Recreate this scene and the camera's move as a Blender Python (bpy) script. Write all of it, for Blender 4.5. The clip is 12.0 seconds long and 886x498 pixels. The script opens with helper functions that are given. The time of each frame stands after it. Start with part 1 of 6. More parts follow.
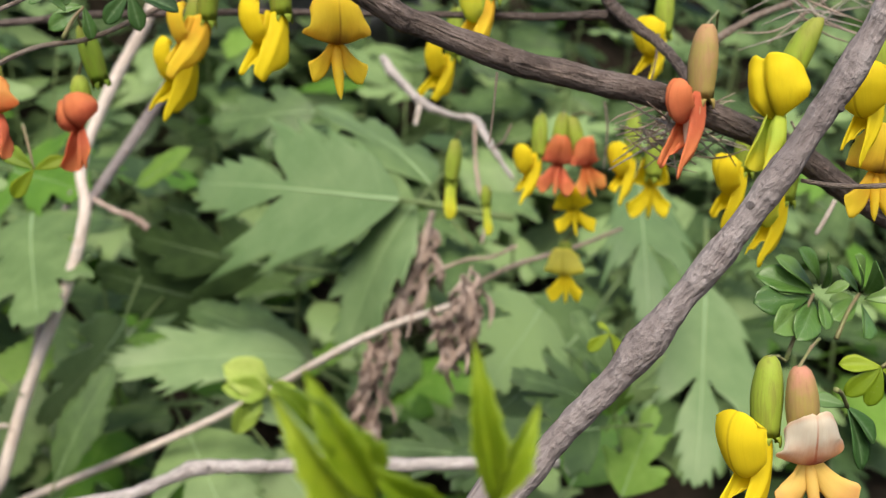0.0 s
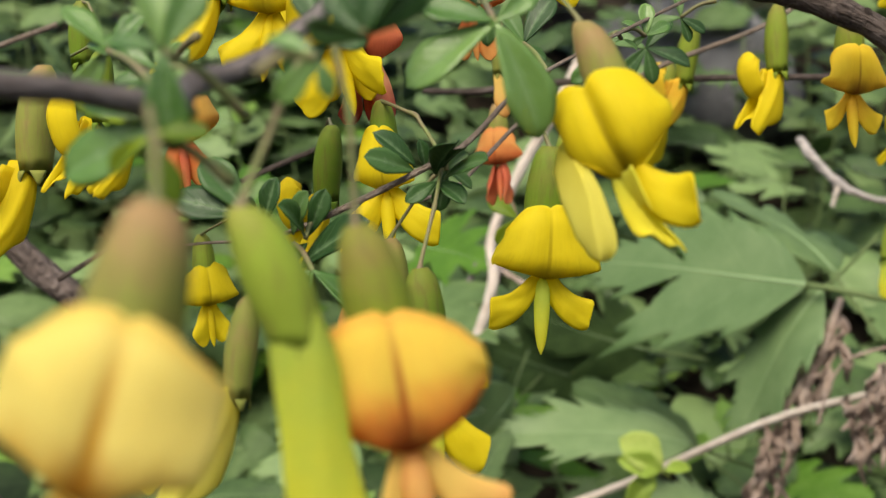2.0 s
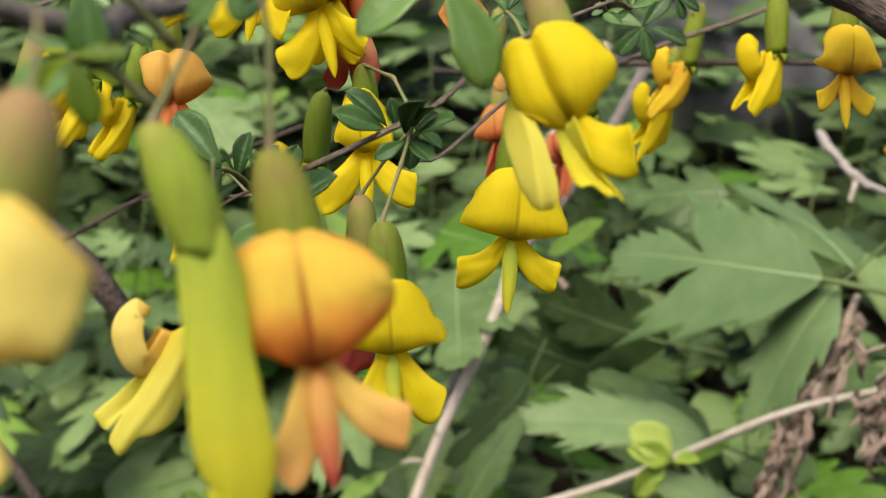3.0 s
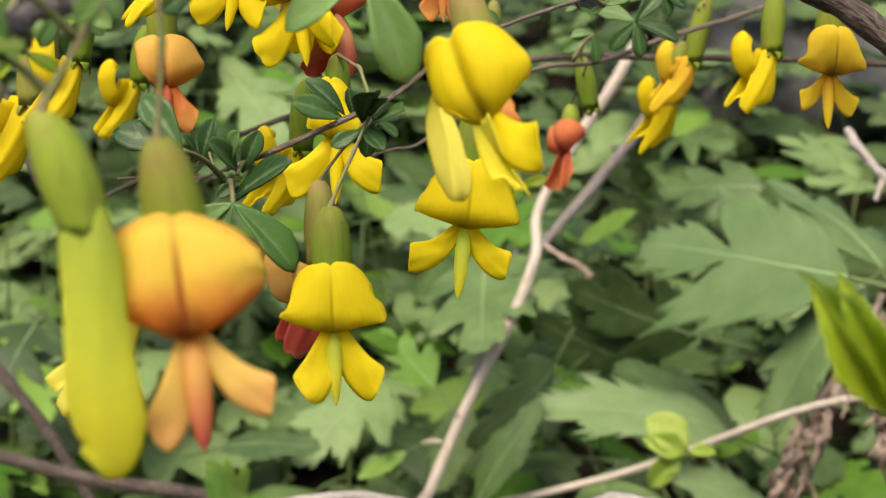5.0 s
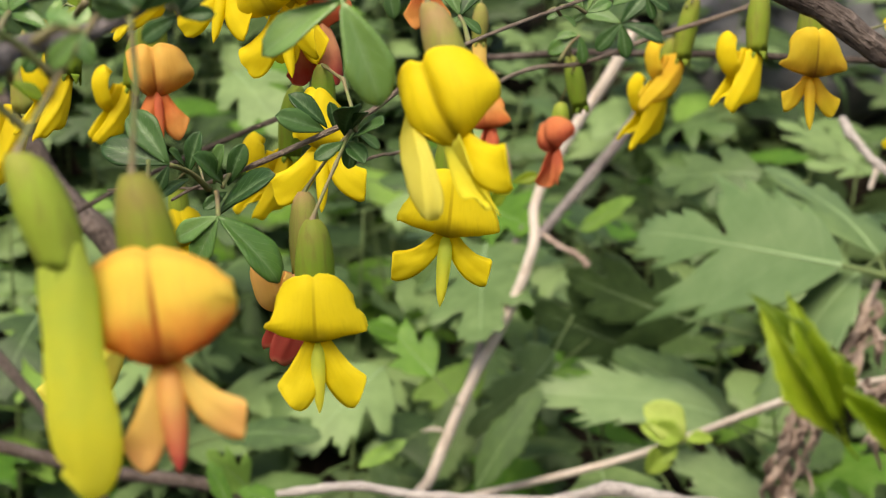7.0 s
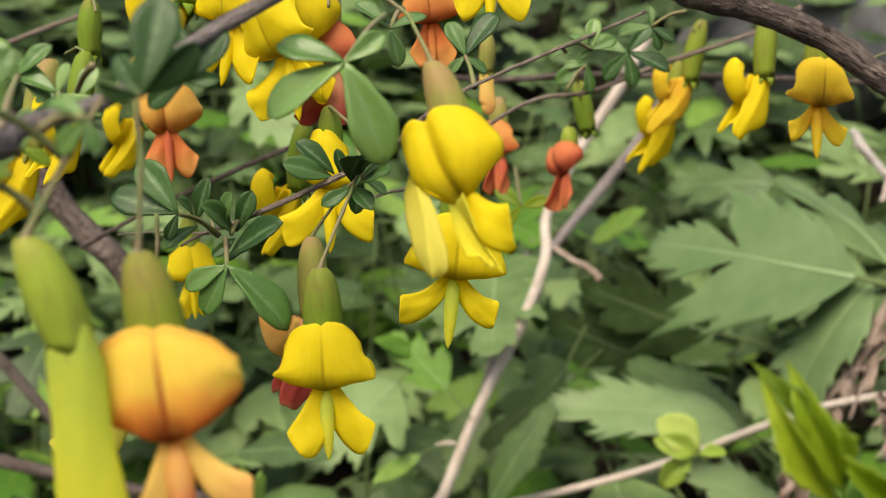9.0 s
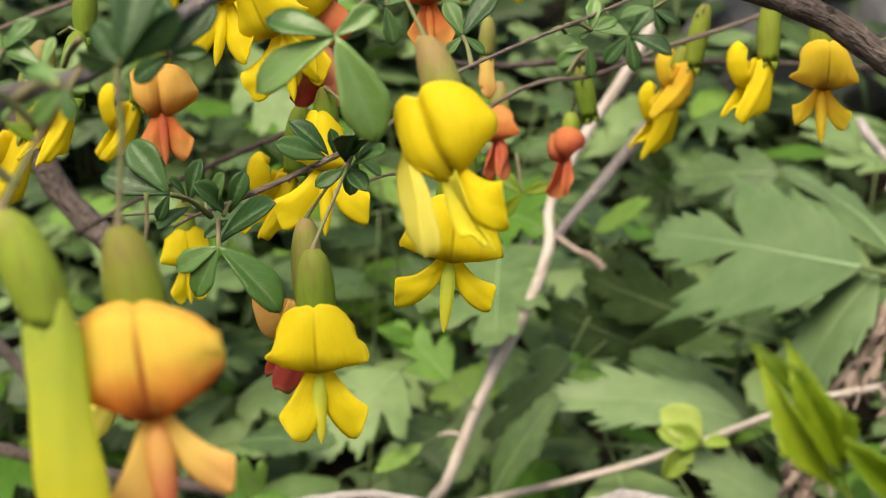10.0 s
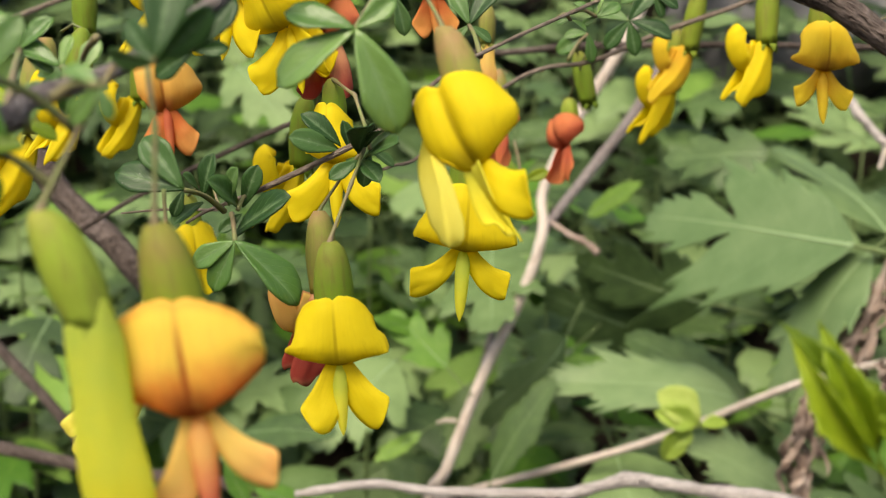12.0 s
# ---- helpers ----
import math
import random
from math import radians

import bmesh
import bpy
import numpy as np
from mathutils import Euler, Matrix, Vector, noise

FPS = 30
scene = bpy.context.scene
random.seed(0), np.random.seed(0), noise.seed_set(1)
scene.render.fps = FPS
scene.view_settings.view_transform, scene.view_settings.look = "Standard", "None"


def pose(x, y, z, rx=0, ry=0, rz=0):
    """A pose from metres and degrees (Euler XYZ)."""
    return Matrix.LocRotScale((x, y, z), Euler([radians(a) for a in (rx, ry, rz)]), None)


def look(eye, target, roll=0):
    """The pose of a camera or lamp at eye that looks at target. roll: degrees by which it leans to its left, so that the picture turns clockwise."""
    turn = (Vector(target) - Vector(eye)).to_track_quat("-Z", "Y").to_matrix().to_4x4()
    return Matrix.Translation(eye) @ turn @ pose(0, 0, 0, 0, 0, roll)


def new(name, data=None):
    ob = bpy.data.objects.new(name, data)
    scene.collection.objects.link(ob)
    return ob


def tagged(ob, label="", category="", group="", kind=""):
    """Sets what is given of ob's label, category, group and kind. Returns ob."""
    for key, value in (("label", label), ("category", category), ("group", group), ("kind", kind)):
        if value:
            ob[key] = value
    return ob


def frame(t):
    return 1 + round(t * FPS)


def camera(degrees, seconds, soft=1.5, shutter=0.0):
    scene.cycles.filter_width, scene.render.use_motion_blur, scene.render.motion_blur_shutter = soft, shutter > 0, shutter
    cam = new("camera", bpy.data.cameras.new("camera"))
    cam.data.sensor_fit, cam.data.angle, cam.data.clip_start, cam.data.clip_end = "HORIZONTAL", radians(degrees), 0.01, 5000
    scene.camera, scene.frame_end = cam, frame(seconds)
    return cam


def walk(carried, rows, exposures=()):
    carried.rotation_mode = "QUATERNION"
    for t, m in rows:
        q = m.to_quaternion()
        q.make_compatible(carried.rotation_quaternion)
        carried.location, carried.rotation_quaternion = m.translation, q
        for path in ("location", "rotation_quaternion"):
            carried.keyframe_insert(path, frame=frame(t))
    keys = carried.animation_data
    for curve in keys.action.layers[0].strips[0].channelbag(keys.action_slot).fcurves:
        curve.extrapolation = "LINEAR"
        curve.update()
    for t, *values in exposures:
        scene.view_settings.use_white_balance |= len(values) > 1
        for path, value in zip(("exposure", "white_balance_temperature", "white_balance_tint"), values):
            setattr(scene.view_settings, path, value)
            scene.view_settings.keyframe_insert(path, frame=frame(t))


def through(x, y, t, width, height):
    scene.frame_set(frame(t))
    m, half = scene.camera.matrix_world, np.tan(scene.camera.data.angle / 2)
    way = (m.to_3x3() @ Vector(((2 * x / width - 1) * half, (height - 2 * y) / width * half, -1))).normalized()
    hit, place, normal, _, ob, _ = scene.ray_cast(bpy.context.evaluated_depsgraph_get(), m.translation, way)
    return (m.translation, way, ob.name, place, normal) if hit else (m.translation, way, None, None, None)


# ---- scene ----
cam = camera(44, 12.0, soft=1.1)
PATH = [
    (0, look((0.01721, 0.02022, 0.55744), (0.12828, 0.29426, 0.50679), -2.20)),
    (0.2, look((-0.00185, 0.01813, 0.56159), (0.09995, 0.29646, 0.51503), -2.09)),
    (0.5, look((-0.02266, 0.01632, 0.56995), (0.06446, 0.30037, 0.52838), -2.58)),
    (1, look((-0.03657, 0.01779, 0.56150), (0.03112, 0.30814, 0.52820), -2.14)),
    (1.5, look((-0.03593, 0.01760, 0.54628), (0.00892, 0.31320, 0.52156), -1.54)),
    (2, look((-0.03518, 0.01784, 0.54252), (-0.00643, 0.31582, 0.52303), -1.04)),
    (2.5, look((-0.02755, 0.01326, 0.53903), (-0.00457, 0.31176, 0.51986), -0.05)),
    (3, look((-0.02256, 0.01231, 0.53565), (-0.00397, 0.31102, 0.51508), 0.47)),
    (3.2, look((-0.02370, 0.01307, 0.53330), (-0.00702, 0.31185, 0.51204), 0.62)),
    (4.8, look((-0.00385, 0.00172, 0.53767), (-0.00069, 0.30064, 0.51248), 2.09)),
    (5, look((-0.00204, 0.00289, 0.53719), (0.00062, 0.30181, 0.51189), 2.19)),
    (5.5, look((-0.00055, -0.00076, 0.53804), (0.00048, 0.29800, 0.51084), 2.18)),
    (6, look((0.00118, -0.00106, 0.54252), (0.00219, 0.29758, 0.51401), 2.07)),
    (6.5, look((0.00024, -0.00240, 0.54109), (0.00146, 0.29600, 0.51019), 2.02)),
    (6.7, look((0.00219, -0.00192, 0.54159), (0.00365, 0.29653, 0.51122), 1.88)),
    (8.5, look((0.00357, -0.00283, 0.55218), (0.00244, 0.29564, 0.52198), 1.22)),
    (9, look((0.00392, -0.00260, 0.55207), (0.00127, 0.29588, 0.52204), 1.11)),
    (9.5, look((0.00189, -0.00199, 0.54962), (-0.00235, 0.29634, 0.51832), 1.05)),
    (10, look((0.00597, 0.00070, 0.54972), (0.00177, 0.29894, 0.51755), 1.22)),
    (10.5, look((0.00394, -0.00169, 0.54909), (-0.00151, 0.29641, 0.51583), 1.26)),
    (11, look((0.00237, -0.00301, 0.55041), (-0.00375, 0.29503, 0.51673), 1.29)),
    (11.5, look((0.00162, -0.00135, 0.54992), (-0.00333, 0.29664, 0.51565), 0.83)),
    (12, look((0.00007, 0.00002, 0.55008), (-0.00009, 0.29791, 0.51459), -0.03)),
]
walk(cam, PATH, [(0.0, 0.54, 6650, 9), (0.5, 0.47, 6850, 8), (1.0, 0.42, 7050, 7), (2.0, 0.35, 6900, 6), (3.0, 0.42, 6950, 7), (5.0, 0.53, 7200, 8), (6.7, 0.55, 7200, 8), (8.5, 0.48, 7200, 8), (9.2, 0.5, 7200, 8), (10.5, 0.54, 7200, 8), (12.0, 0.55, 7200, 8)])
cam.data.dof.use_dof = True
cam.data.dof.focus_distance = 0.235
cam.data.dof.aperture_fstop = 23.0

# ---- light: thin overcast, broad soft sun from behind and above ----
world = bpy.data.worlds.new("overcast_sky")
scene.world = world
world.use_nodes = True
wn = world.node_tree
sky = wn.nodes.new("ShaderNodeTexSky")
sky.sky_type = "NISHITA"
sky.sun_disc = False
sky.sun_elevation = radians(55)
sky.sun_rotation = radians(200)
sky.air_density, sky.dust_density = 1.0, 4.0
wn.links.new(sky.outputs[0], wn.nodes["Background"].inputs[0])
wn.nodes["Background"].inputs[1].default_value = 0.145
sun = new("sun", bpy.data.lights.new("sun", "SUN"))
sun.data.energy, sun.data.angle, sun.data.color = 2.6, radians(36), (1.0, 0.93, 0.8)
sun.matrix_world = look((-0.6, -1.1, 2.5), (0, 0.2, 0.5))


# ---- materials ----
class Nodes:
    """A small wrapper that makes a node material."""

    def __init__(self, name, rough=0.6, spec=0.3):
        self.mat = bpy.data.materials.new(name)
        self.mat.use_nodes = True
        self.t = self.mat.node_tree
        self.b = self.t.nodes["Principled BSDF"]
        self.b.inputs["Roughness"].default_value = rough
        self.b.inputs["Specular IOR Level"].default_value = spec

    def node(self, kind, **kw):
        n = self.t.nodes.new(kind)
        for k, v in kw.items():
            n.inputs[k.replace("_", " ")].default_value = v
        return n

    def link(self, a, b):
        self.t.links.new(a, b)

    def noise(self, scale, detail=4.0, rough=0.55, source=None, stretch=(1, 1, 1)):
        mp = self.node("ShaderNodeMapping")
        mp.inputs["Scale"].default_value = stretch
        if source is None:
            source = self.node("ShaderNodeTexCoord").outputs["Object"]
        self.link(source, mp.inputs["Vector"])
        n = self.node("ShaderNodeTexNoise", Scale=scale, Detail=detail, Roughness=rough)
        self.link(mp.outputs[0], n.inputs["Vector"])
        return n.outputs["Fac"]

    def ramp(self, fac, stops):
        r = self.node("ShaderNodeValToRGB")
        el = r.color_ramp.elements
        while len(el) < len(stops):
            el.new(0.5)
        for e, (p, c) in zip(el, stops):
            e.position, e.color = p, (*c, 1)
        self.link(fac, r.inputs[0])
        return r.outputs[0]

    def mix(self, fac, a, b, blend="MIX"):
        m = self.t.nodes.new("ShaderNodeMix")
        m.data_type, m.blend_type = "RGBA", blend
        for sock, v in ((m.inputs[0], fac), (m.inputs[6], a), (m.inputs[7], b)):
            if isinstance(v, (int, float)):
                sock.default_value = v
            elif isinstance(v, tuple):
                sock.default_value = (*v, 1)
            else:
                self.link(v, sock)
        return m.outputs[2]

    def math(self, op, a, b=0.0, c=0.0):
        m = self.t.nodes.new("ShaderNodeMath")
        m.operation = op
        for sock, v in zip(m.inputs, (a, b, c)):
            if isinstance(v, (int, float)):
                sock.default_value = v
            else:
                self.link(v, sock)
        return m.outputs[0]

    def uv(self):
        n = self.node("ShaderNodeSeparateXYZ")
        self.link(self.node("ShaderNodeTexCoord").outputs["UV"], n.inputs[0])
        return n.outputs[0], n.outputs[1]

    def random(self):
        return self.node("ShaderNodeObjectInfo").outputs["Random"]

    def band(self, v, lo, hi):
        """0 at lo, 1 at hi, smooth."""
        m = self.t.nodes.new("ShaderNodeMapRange")
        m.interpolation_type = "SMOOTHSTEP"
        self.link(v, m.inputs[0])
        m.inputs[1].default_value, m.inputs[2].default_value = lo, hi
        return m.outputs[0]

    def finish(self, color, bump=None, strength=0.3, distance=0.0005, through=0.0, thin=None):
        if isinstance(color, tuple):
            self.b.inputs["Base Color"].default_value = (*color, 1)
        else:
            self.link(color, self.b.inputs["Base Color"])
        if bump is not None:
            n = self.node("ShaderNodeBump", Strength=strength, Distance=distance)
            self.link(bump, n.inputs["Height"])
            self.link(n.outputs[0], self.b.inputs["Normal"])
        if through > 0:
            tr = self.node("ShaderNodeBsdfTranslucent")
            self.link(thin if thin is not None else color, tr.inputs["Color"])
            mx = self.node("ShaderNodeMixShader")
            mx.inputs[0].default_value = through
            self.link(self.b.outputs[0], mx.inputs[1])
            self.link(tr.outputs[0], mx.inputs[2])
            self.link(mx.outputs[0], self.t.nodes["Material Output"].inputs[0])
        return self.mat


def petal(name, tip, base, stripe, reach=0.45, through=0.52, line_w=1.0):
    """Petal skin: tip colour, base colour towards the throat, a darker stripe on the middle line, fine veins."""
    n = Nodes(name, 0.55, 0.14)
    u, v = n.uv()
    patch = n.noise(260, 3)
    edge = n.math("ADD", v, n.math("MULTIPLY", n.math("SUBTRACT", patch, 0.5), 0.35))
    col = n.mix(n.band(edge, reach + 0.3, reach - 0.25), tip, base)
    col = n.mix(n.math("MULTIPLY", n.band(n.noise(90, 3), 0.5, 0.75), 0.3), col, tuple(0.5 * (a + b) for a, b in zip(tip, base)))
    side = n.math("ABSOLUTE", n.math("SUBTRACT", u, 0.5))
    fans = n.node("ShaderNodeTexNoise", Scale=9.0, Detail=2.0)
    comb = n.node("ShaderNodeCombineXYZ")
    n.link(n.math("MULTIPLY", u, 9.0), comb.inputs[0])
    n.link(n.math("MULTIPLY", v, 0.5), comb.inputs[1])
    n.link(comb.outputs[0], fans.inputs["Vector"])
    col = n.mix(n.math("MULTIPLY", n.band(fans.outputs["Fac"], 0.52, 0.7), n.math("MULTIPLY", n.band(v, 0.75, 0.15), 0.14)), col, stripe)
    line = n.math("MULTIPLY", n.band(side, 0.03 * line_w, 0.008 * line_w), n.band(v, 1.15, 0.4))
    throat = n.math("MULTIPLY", n.band(side, 0.2, 0.03), n.band(v, 0.4, 0.08))
    col = n.mix(n.math("MULTIPLY", line, 0.9), col, tuple(0.45 * a + 0.55 * b for a, b in zip(base, stripe)))
    col = n.mix(n.math("MULTIPLY", throat, 0.85), col, stripe)
    col = n.mix(n.math("MULTIPLY", n.band(v, 0.9, 1.0), 0.5), col, base)
    streak = n.node("ShaderNodeTexNoise", Scale=9.0, Detail=3.0)
    comb2 = n.node("ShaderNodeCombineXYZ")
    n.link(n.math("MULTIPLY", u, 34.0 / 9.0), comb2.inputs[0])
    n.link(n.math("MULTIPLY", v, 0.25), comb2.inputs[1])
    n.link(comb2.outputs[0], streak.inputs["Vector"])
    col = n.mix(n.math("MULTIPLY", n.band(streak.outputs["Fac"], 0.48, 0.7), 0.09), col, tuple(0.72 * b for b in base))
    col = n.mix(n.math("MULTIPLY", n.band(n.noise(620, 4, 0.65), 0.5, 0.75), 0.14), col, tuple(min(1.0, 1.12 * a + 0.03) for a in tip))
    rim = n.math("MULTIPLY", n.math("MAXIMUM", n.band(side, 0.47, 0.5), n.band(v, 0.965, 1.0)), 0.35)
    col = n.mix(rim, col, tuple(min(1.0, 1.1 * a + 0.06) for a in tip))
    hgt = n.math("ADD", n.math("ADD", fans.outputs["Fac"], streak.outputs["Fac"]), n.math("MULTIPLY", patch, 0.5))
    return n.finish(col, hgt, 0.12, 0.0003, through)


YELLOW = (0.89, 0.75, 0.03)
PETALS = {
    "yellow": petal("petal_yellow", YELLOW, (0.85, 0.67, 0.02), (0.42, 0.32, 0.015), 0.1),
    "lemon": petal("petal_lemon", (0.88, 0.82, 0.18), (0.84, 0.75, 0.08), (0.6, 0.5, 0.06), 0.2, 0.55),
    "citron": petal("petal_citron", (0.88, 0.79, 0.06), (0.78, 0.76, 0.1), (0.55, 0.55, 0.05), 0.3, 0.55),
    "pale": petal("petal_pale_yellow", (0.93, 0.81, 0.26), (0.87, 0.54, 0.06), (0.5, 0.22, 0.02), 0.12, 0.52, 2.0),
    "gold": petal("petal_gold", (0.92, 0.72, 0.06), (0.88, 0.58, 0.06), (0.26, 0.1, 0.02), 0.35),
    "blush": petal("petal_blushed_orange", (0.97, 0.76, 0.14), (0.88, 0.29, 0.06), (0.26, 0.05, 0.012), 0.36, 0.55, 1.3),
    "orange": petal("petal_orange", (0.82, 0.42, 0.13), (0.72, 0.22, 0.07), (0.34, 0.06, 0.02), 0.4),
    "red": petal("petal_faded_red", (0.82, 0.31, 0.13), (0.7, 0.19, 0.1), (0.3, 0.04, 0.02), 0.45),
    "crimson": petal("petal_withered_crimson", (0.56, 0.1, 0.075), (0.78, 0.42, 0.22), (0.28, 0.03, 0.03), 0.4),
    "peach": petal("petal_peach", (0.91, 0.62, 0.17), (0.84, 0.44, 0.09), (0.5, 0.16, 0.05), 0.3),
    "lime": petal("petal_lime_yellow", (0.95, 0.9, 0.1), (0.66, 0.77, 0.14), (0.6, 0.68, 0.08), 0.42, 0.62),
    "tipped": petal("petal_pink_tipped", (0.72, 0.14, 0.12), (0.88, 0.55, 0.18), (0.7, 0.3, 0.1), 0.5),
    "apricot": petal("petal_apricot", (0.9, 0.56, 0.2), (0.9, 0.68, 0.2), (0.7, 0.35, 0.1), 0.5),
    "cream": petal("petal_withered_cream", (0.86, 0.8, 0.68), (0.74, 0.4, 0.2), (0.5, 0.1, 0.05), 0.4),
}


def calyx_skin(name, green, brown, amount):
    n = Nodes(name, 0.6, 0.18)
    u, v = n.uv()
    w = n.math("ADD", n.noise(120, 3), n.math("SUBTRACT", 0.22, n.math("MULTIPLY", v, 0.4)))
    col = n.mix(n.math("MULTIPLY", n.band(w, 0.45, 0.8), amount), green, brown)
    rib = n.node("ShaderNodeTexWave", Scale=2.6, Distortion=2.0, Detail=2.0)
    comb = n.node("ShaderNodeCombineXYZ")
    n.link(n.math("MULTIPLY", u, 3.0), comb.inputs[0])
    n.link(n.math("MULTIPLY", v, 0.2), comb.inputs[1])
    n.link(comb.outputs[0], rib.inputs["Vector"])
    col = n.mix(n.math("MULTIPLY", rib.outputs["Fac"], 0.06), col, brown)
    streaks = n.noise(760, 5, 0.65, stretch=(1, 1, 0.12))
    col = n.mix(n.math("MULTIPLY", n.band(streaks, 0.46, 0.7), 0.45), col, tuple(0.6 * c for c in brown))
    return n.finish(col, n.math("ADD", n.math("MULTIPLY", rib.outputs["Fac"], 0.2), n.noise(300, 4)), 0.3, 0.0003, 0.15)


CALYX = {
    "green": calyx_skin("calyx_green", (0.155, 0.255, 0.022), (0.24, 0.18, 0.05), 0.5),
    "olive": calyx_skin("calyx_olive", (0.2, 0.27, 0.026), (0.26, 0.19, 0.06), 0.75),
    "brown": calyx_skin("calyx_brown_green", (0.24, 0.27, 0.055), (0.36, 0.21, 0.11), 0.85),
    "lime": calyx_skin("calyx_lime", (0.28, 0.38, 0.045), (0.27, 0.23, 0.06), 0.55),
    "rosy": calyx_skin("calyx_rosy", (0.33, 0.26, 0.08), (0.5, 0.22, 0.16), 0.9),
}


def stalk_skin():
    n = Nodes("stalk_green_brown", 0.6)
    return n.finish(n.ramp(n.noise(150, 3), [(0.35, (0.15, 0.19, 0.06)), (0.65, (0.2, 0.15, 0.09))]), n.noise(800), 0.3, 0.0003)


def bark(name, dark, mid, light, scale=1.0, rough=0.8, patchy=1.0, ridge=1.0):
    """Bark: blotches, fine grain and broken ridges that run along the limb."""
    n = Nodes(name, rough, 0.25)
    u, v = n.uv()
    comb = n.node("ShaderNodeCombineXYZ")
    n.link(n.math("MULTIPLY", u, 14.0), comb.inputs[0])
    n.link(n.math("MULTIPLY", v, 34.0), comb.inputs[1])
    grain = n.node("ShaderNodeTexNoise", Scale=1.0, Detail=5.0, Roughness=0.6)
    n.link(comb.outputs[0], grain.inputs["Vector"])
    g = grain.outputs["Fac"]
    big = n.noise(45 * scale, 5, 0.6)
    fine = n.noise(420 * scale, 4, 0.6)
    tone = n.math("ADD", n.math("MULTIPLY", big, 0.55 * patchy), n.math("MULTIPLY", g, 1.0 - 0.55 * patchy))
    col = n.ramp(tone, [(0.34, dark), (0.52, mid), (0.7, light)])
    col = n.mix(n.math("MULTIPLY", n.band(fine, 0.48, 0.7), 0.4), col, light)
    spots = n.noise(230 * scale, 2)
    col = n.mix(n.math("MULTIPLY", n.band(spots, 0.64, 0.7), 0.5 * patchy), col, dark)
    col = n.mix(n.math("MULTIPLY", n.band(g, 0.42, 0.34), 0.7 * ridge), col, tuple(0.5 * c for c in dark))
    return n.finish(col, n.math("ADD", fine, n.math("ADD", n.math("MULTIPLY", g, 2.5 * ridge), big)), 1.0, 0.002)


BARK_DARK = bark("bark_dark_brown", (0.055, 0.041, 0.036), (0.135, 0.103, 0.09), (0.28, 0.225, 0.205))
BARK_GREY = bark("bark_grey", (0.125, 0.103, 0.1), (0.21, 0.18, 0.176), (0.34, 0.305, 0.303), 0.7, 0.8, 0.95, 0.3)
BARK_PALE = bark("bark_pale", (0.42, 0.34, 0.28), (0.56, 0.48, 0.42), (0.74, 0.68, 0.63), 0.6, 0.8, 0.7, 0.15)
BARK_ASH = bark("bark_ash_grey", (0.3, 0.26, 0.245), (0.5, 0.45, 0.43), (0.68, 0.635, 0.615), 0.9, 0.8, 0.7, 0.35)
TWIG = bark("bark_twig_brown", (0.19, 0.14, 0.11), (0.36, 0.28, 0.23), (0.54, 0.46, 0.4), 1.6, 0.8, 0.7, 0.6)
STALK = stalk_skin()


def dry_skin():
    n = Nodes("dead_leaf_brown", 0.85, 0.15)
    col = n.ramp(n.noise(60, 6), [(0.3, (0.19, 0.135, 0.11)), (0.55, (0.38, 0.29, 0.245)), (0.75, (0.56, 0.46, 0.4))])
    return n.finish(col, n.noise(300, 5), 0.8, 0.002, 0.1)


DRY = dry_skin()


def blade_skin(name, dark, mid, light, rough, spec, vein, through=0.25, bumpy=0.5, slant=0.7, feather_sheen=0.0):
    """Leaf skin: veins run out from the midrib, colour varies leaf by leaf and in blotches."""
    n = Nodes(name, rough, spec)
    u, v = n.uv()
    side = n.math("ABSOLUTE", n.math("SUBTRACT", u, 0.5))
    tone = n.math("ADD", n.math("MULTIPLY", n.noise(35, 4), 0.55), n.math("MULTIPLY", n.random(), 0.55))
    col = n.ramp(tone, [(0.3, dark), (0.52, mid), (0.78, light)])
    ang = n.math("SUBTRACT", v, n.math("MULTIPLY", side, slant))
    saw = n.math("ABSOLUTE", n.math("SUBTRACT", n.math("FRACT", n.math("MULTIPLY", ang, 7.0)), 0.5))
    ribs = n.band(saw, 0.07, 0.015)
    rib = n.band(side, 0.022, 0.006)
    veins = n.math("MAXIMUM", n.math("MULTIPLY", ribs, 0.45), rib)
    col = n.mix(n.math("MULTIPLY", veins, vein), col, light)
    spots = n.noise(500, 3)
    col = n.mix(n.math("MULTIPLY", n.band(spots, 0.64, 0.72), 0.25), col, light)
    # pale feathered pattern by the midrib; it also paints in the leaf's sheen
    if feather_sheen:
        comb = n.node("ShaderNodeCombineXYZ")
        n.link(n.math("MULTIPLY", n.math("SUBTRACT", v, n.math("MULTIPLY", side, 0.5)), 34.0), comb.inputs[0])
        n.link(n.math("MULTIPLY", side, 5.0), comb.inputs[1])
        n.link(n.random(), comb.inputs[2])
        barbs = n.node("ShaderNodeTexNoise", Scale=1.0, Detail=3.0)
        n.link(comb.outputs[0], barbs.inputs["Vector"])
        mark = n.math("MULTIPLY", n.band(n.math("ADD", side, n.math("MULTIPLY", barbs.outputs["Fac"], 0.3)), 0.3, 0.12), n.math("MULTIPLY", n.band(v, 0.05, 0.3), n.band(v, 1.0, 0.8)))
        col = n.mix(n.math("MULTIPLY", mark, feather_sheen), col, (0.25, 0.37, 0.2))
    dust = n.noise(1400, 1)
    col = n.mix(n.math("MULTIPLY", n.band(dust, 0.74, 0.8), 0.5), col, (0.5, 0.52, 0.45))
    hgt = n.math("SUBTRACT", n.noise(180, 4), n.math("MULTIPLY", veins, 1.2))
    return n.finish(col, hgt, bumpy, 0.0008, through)


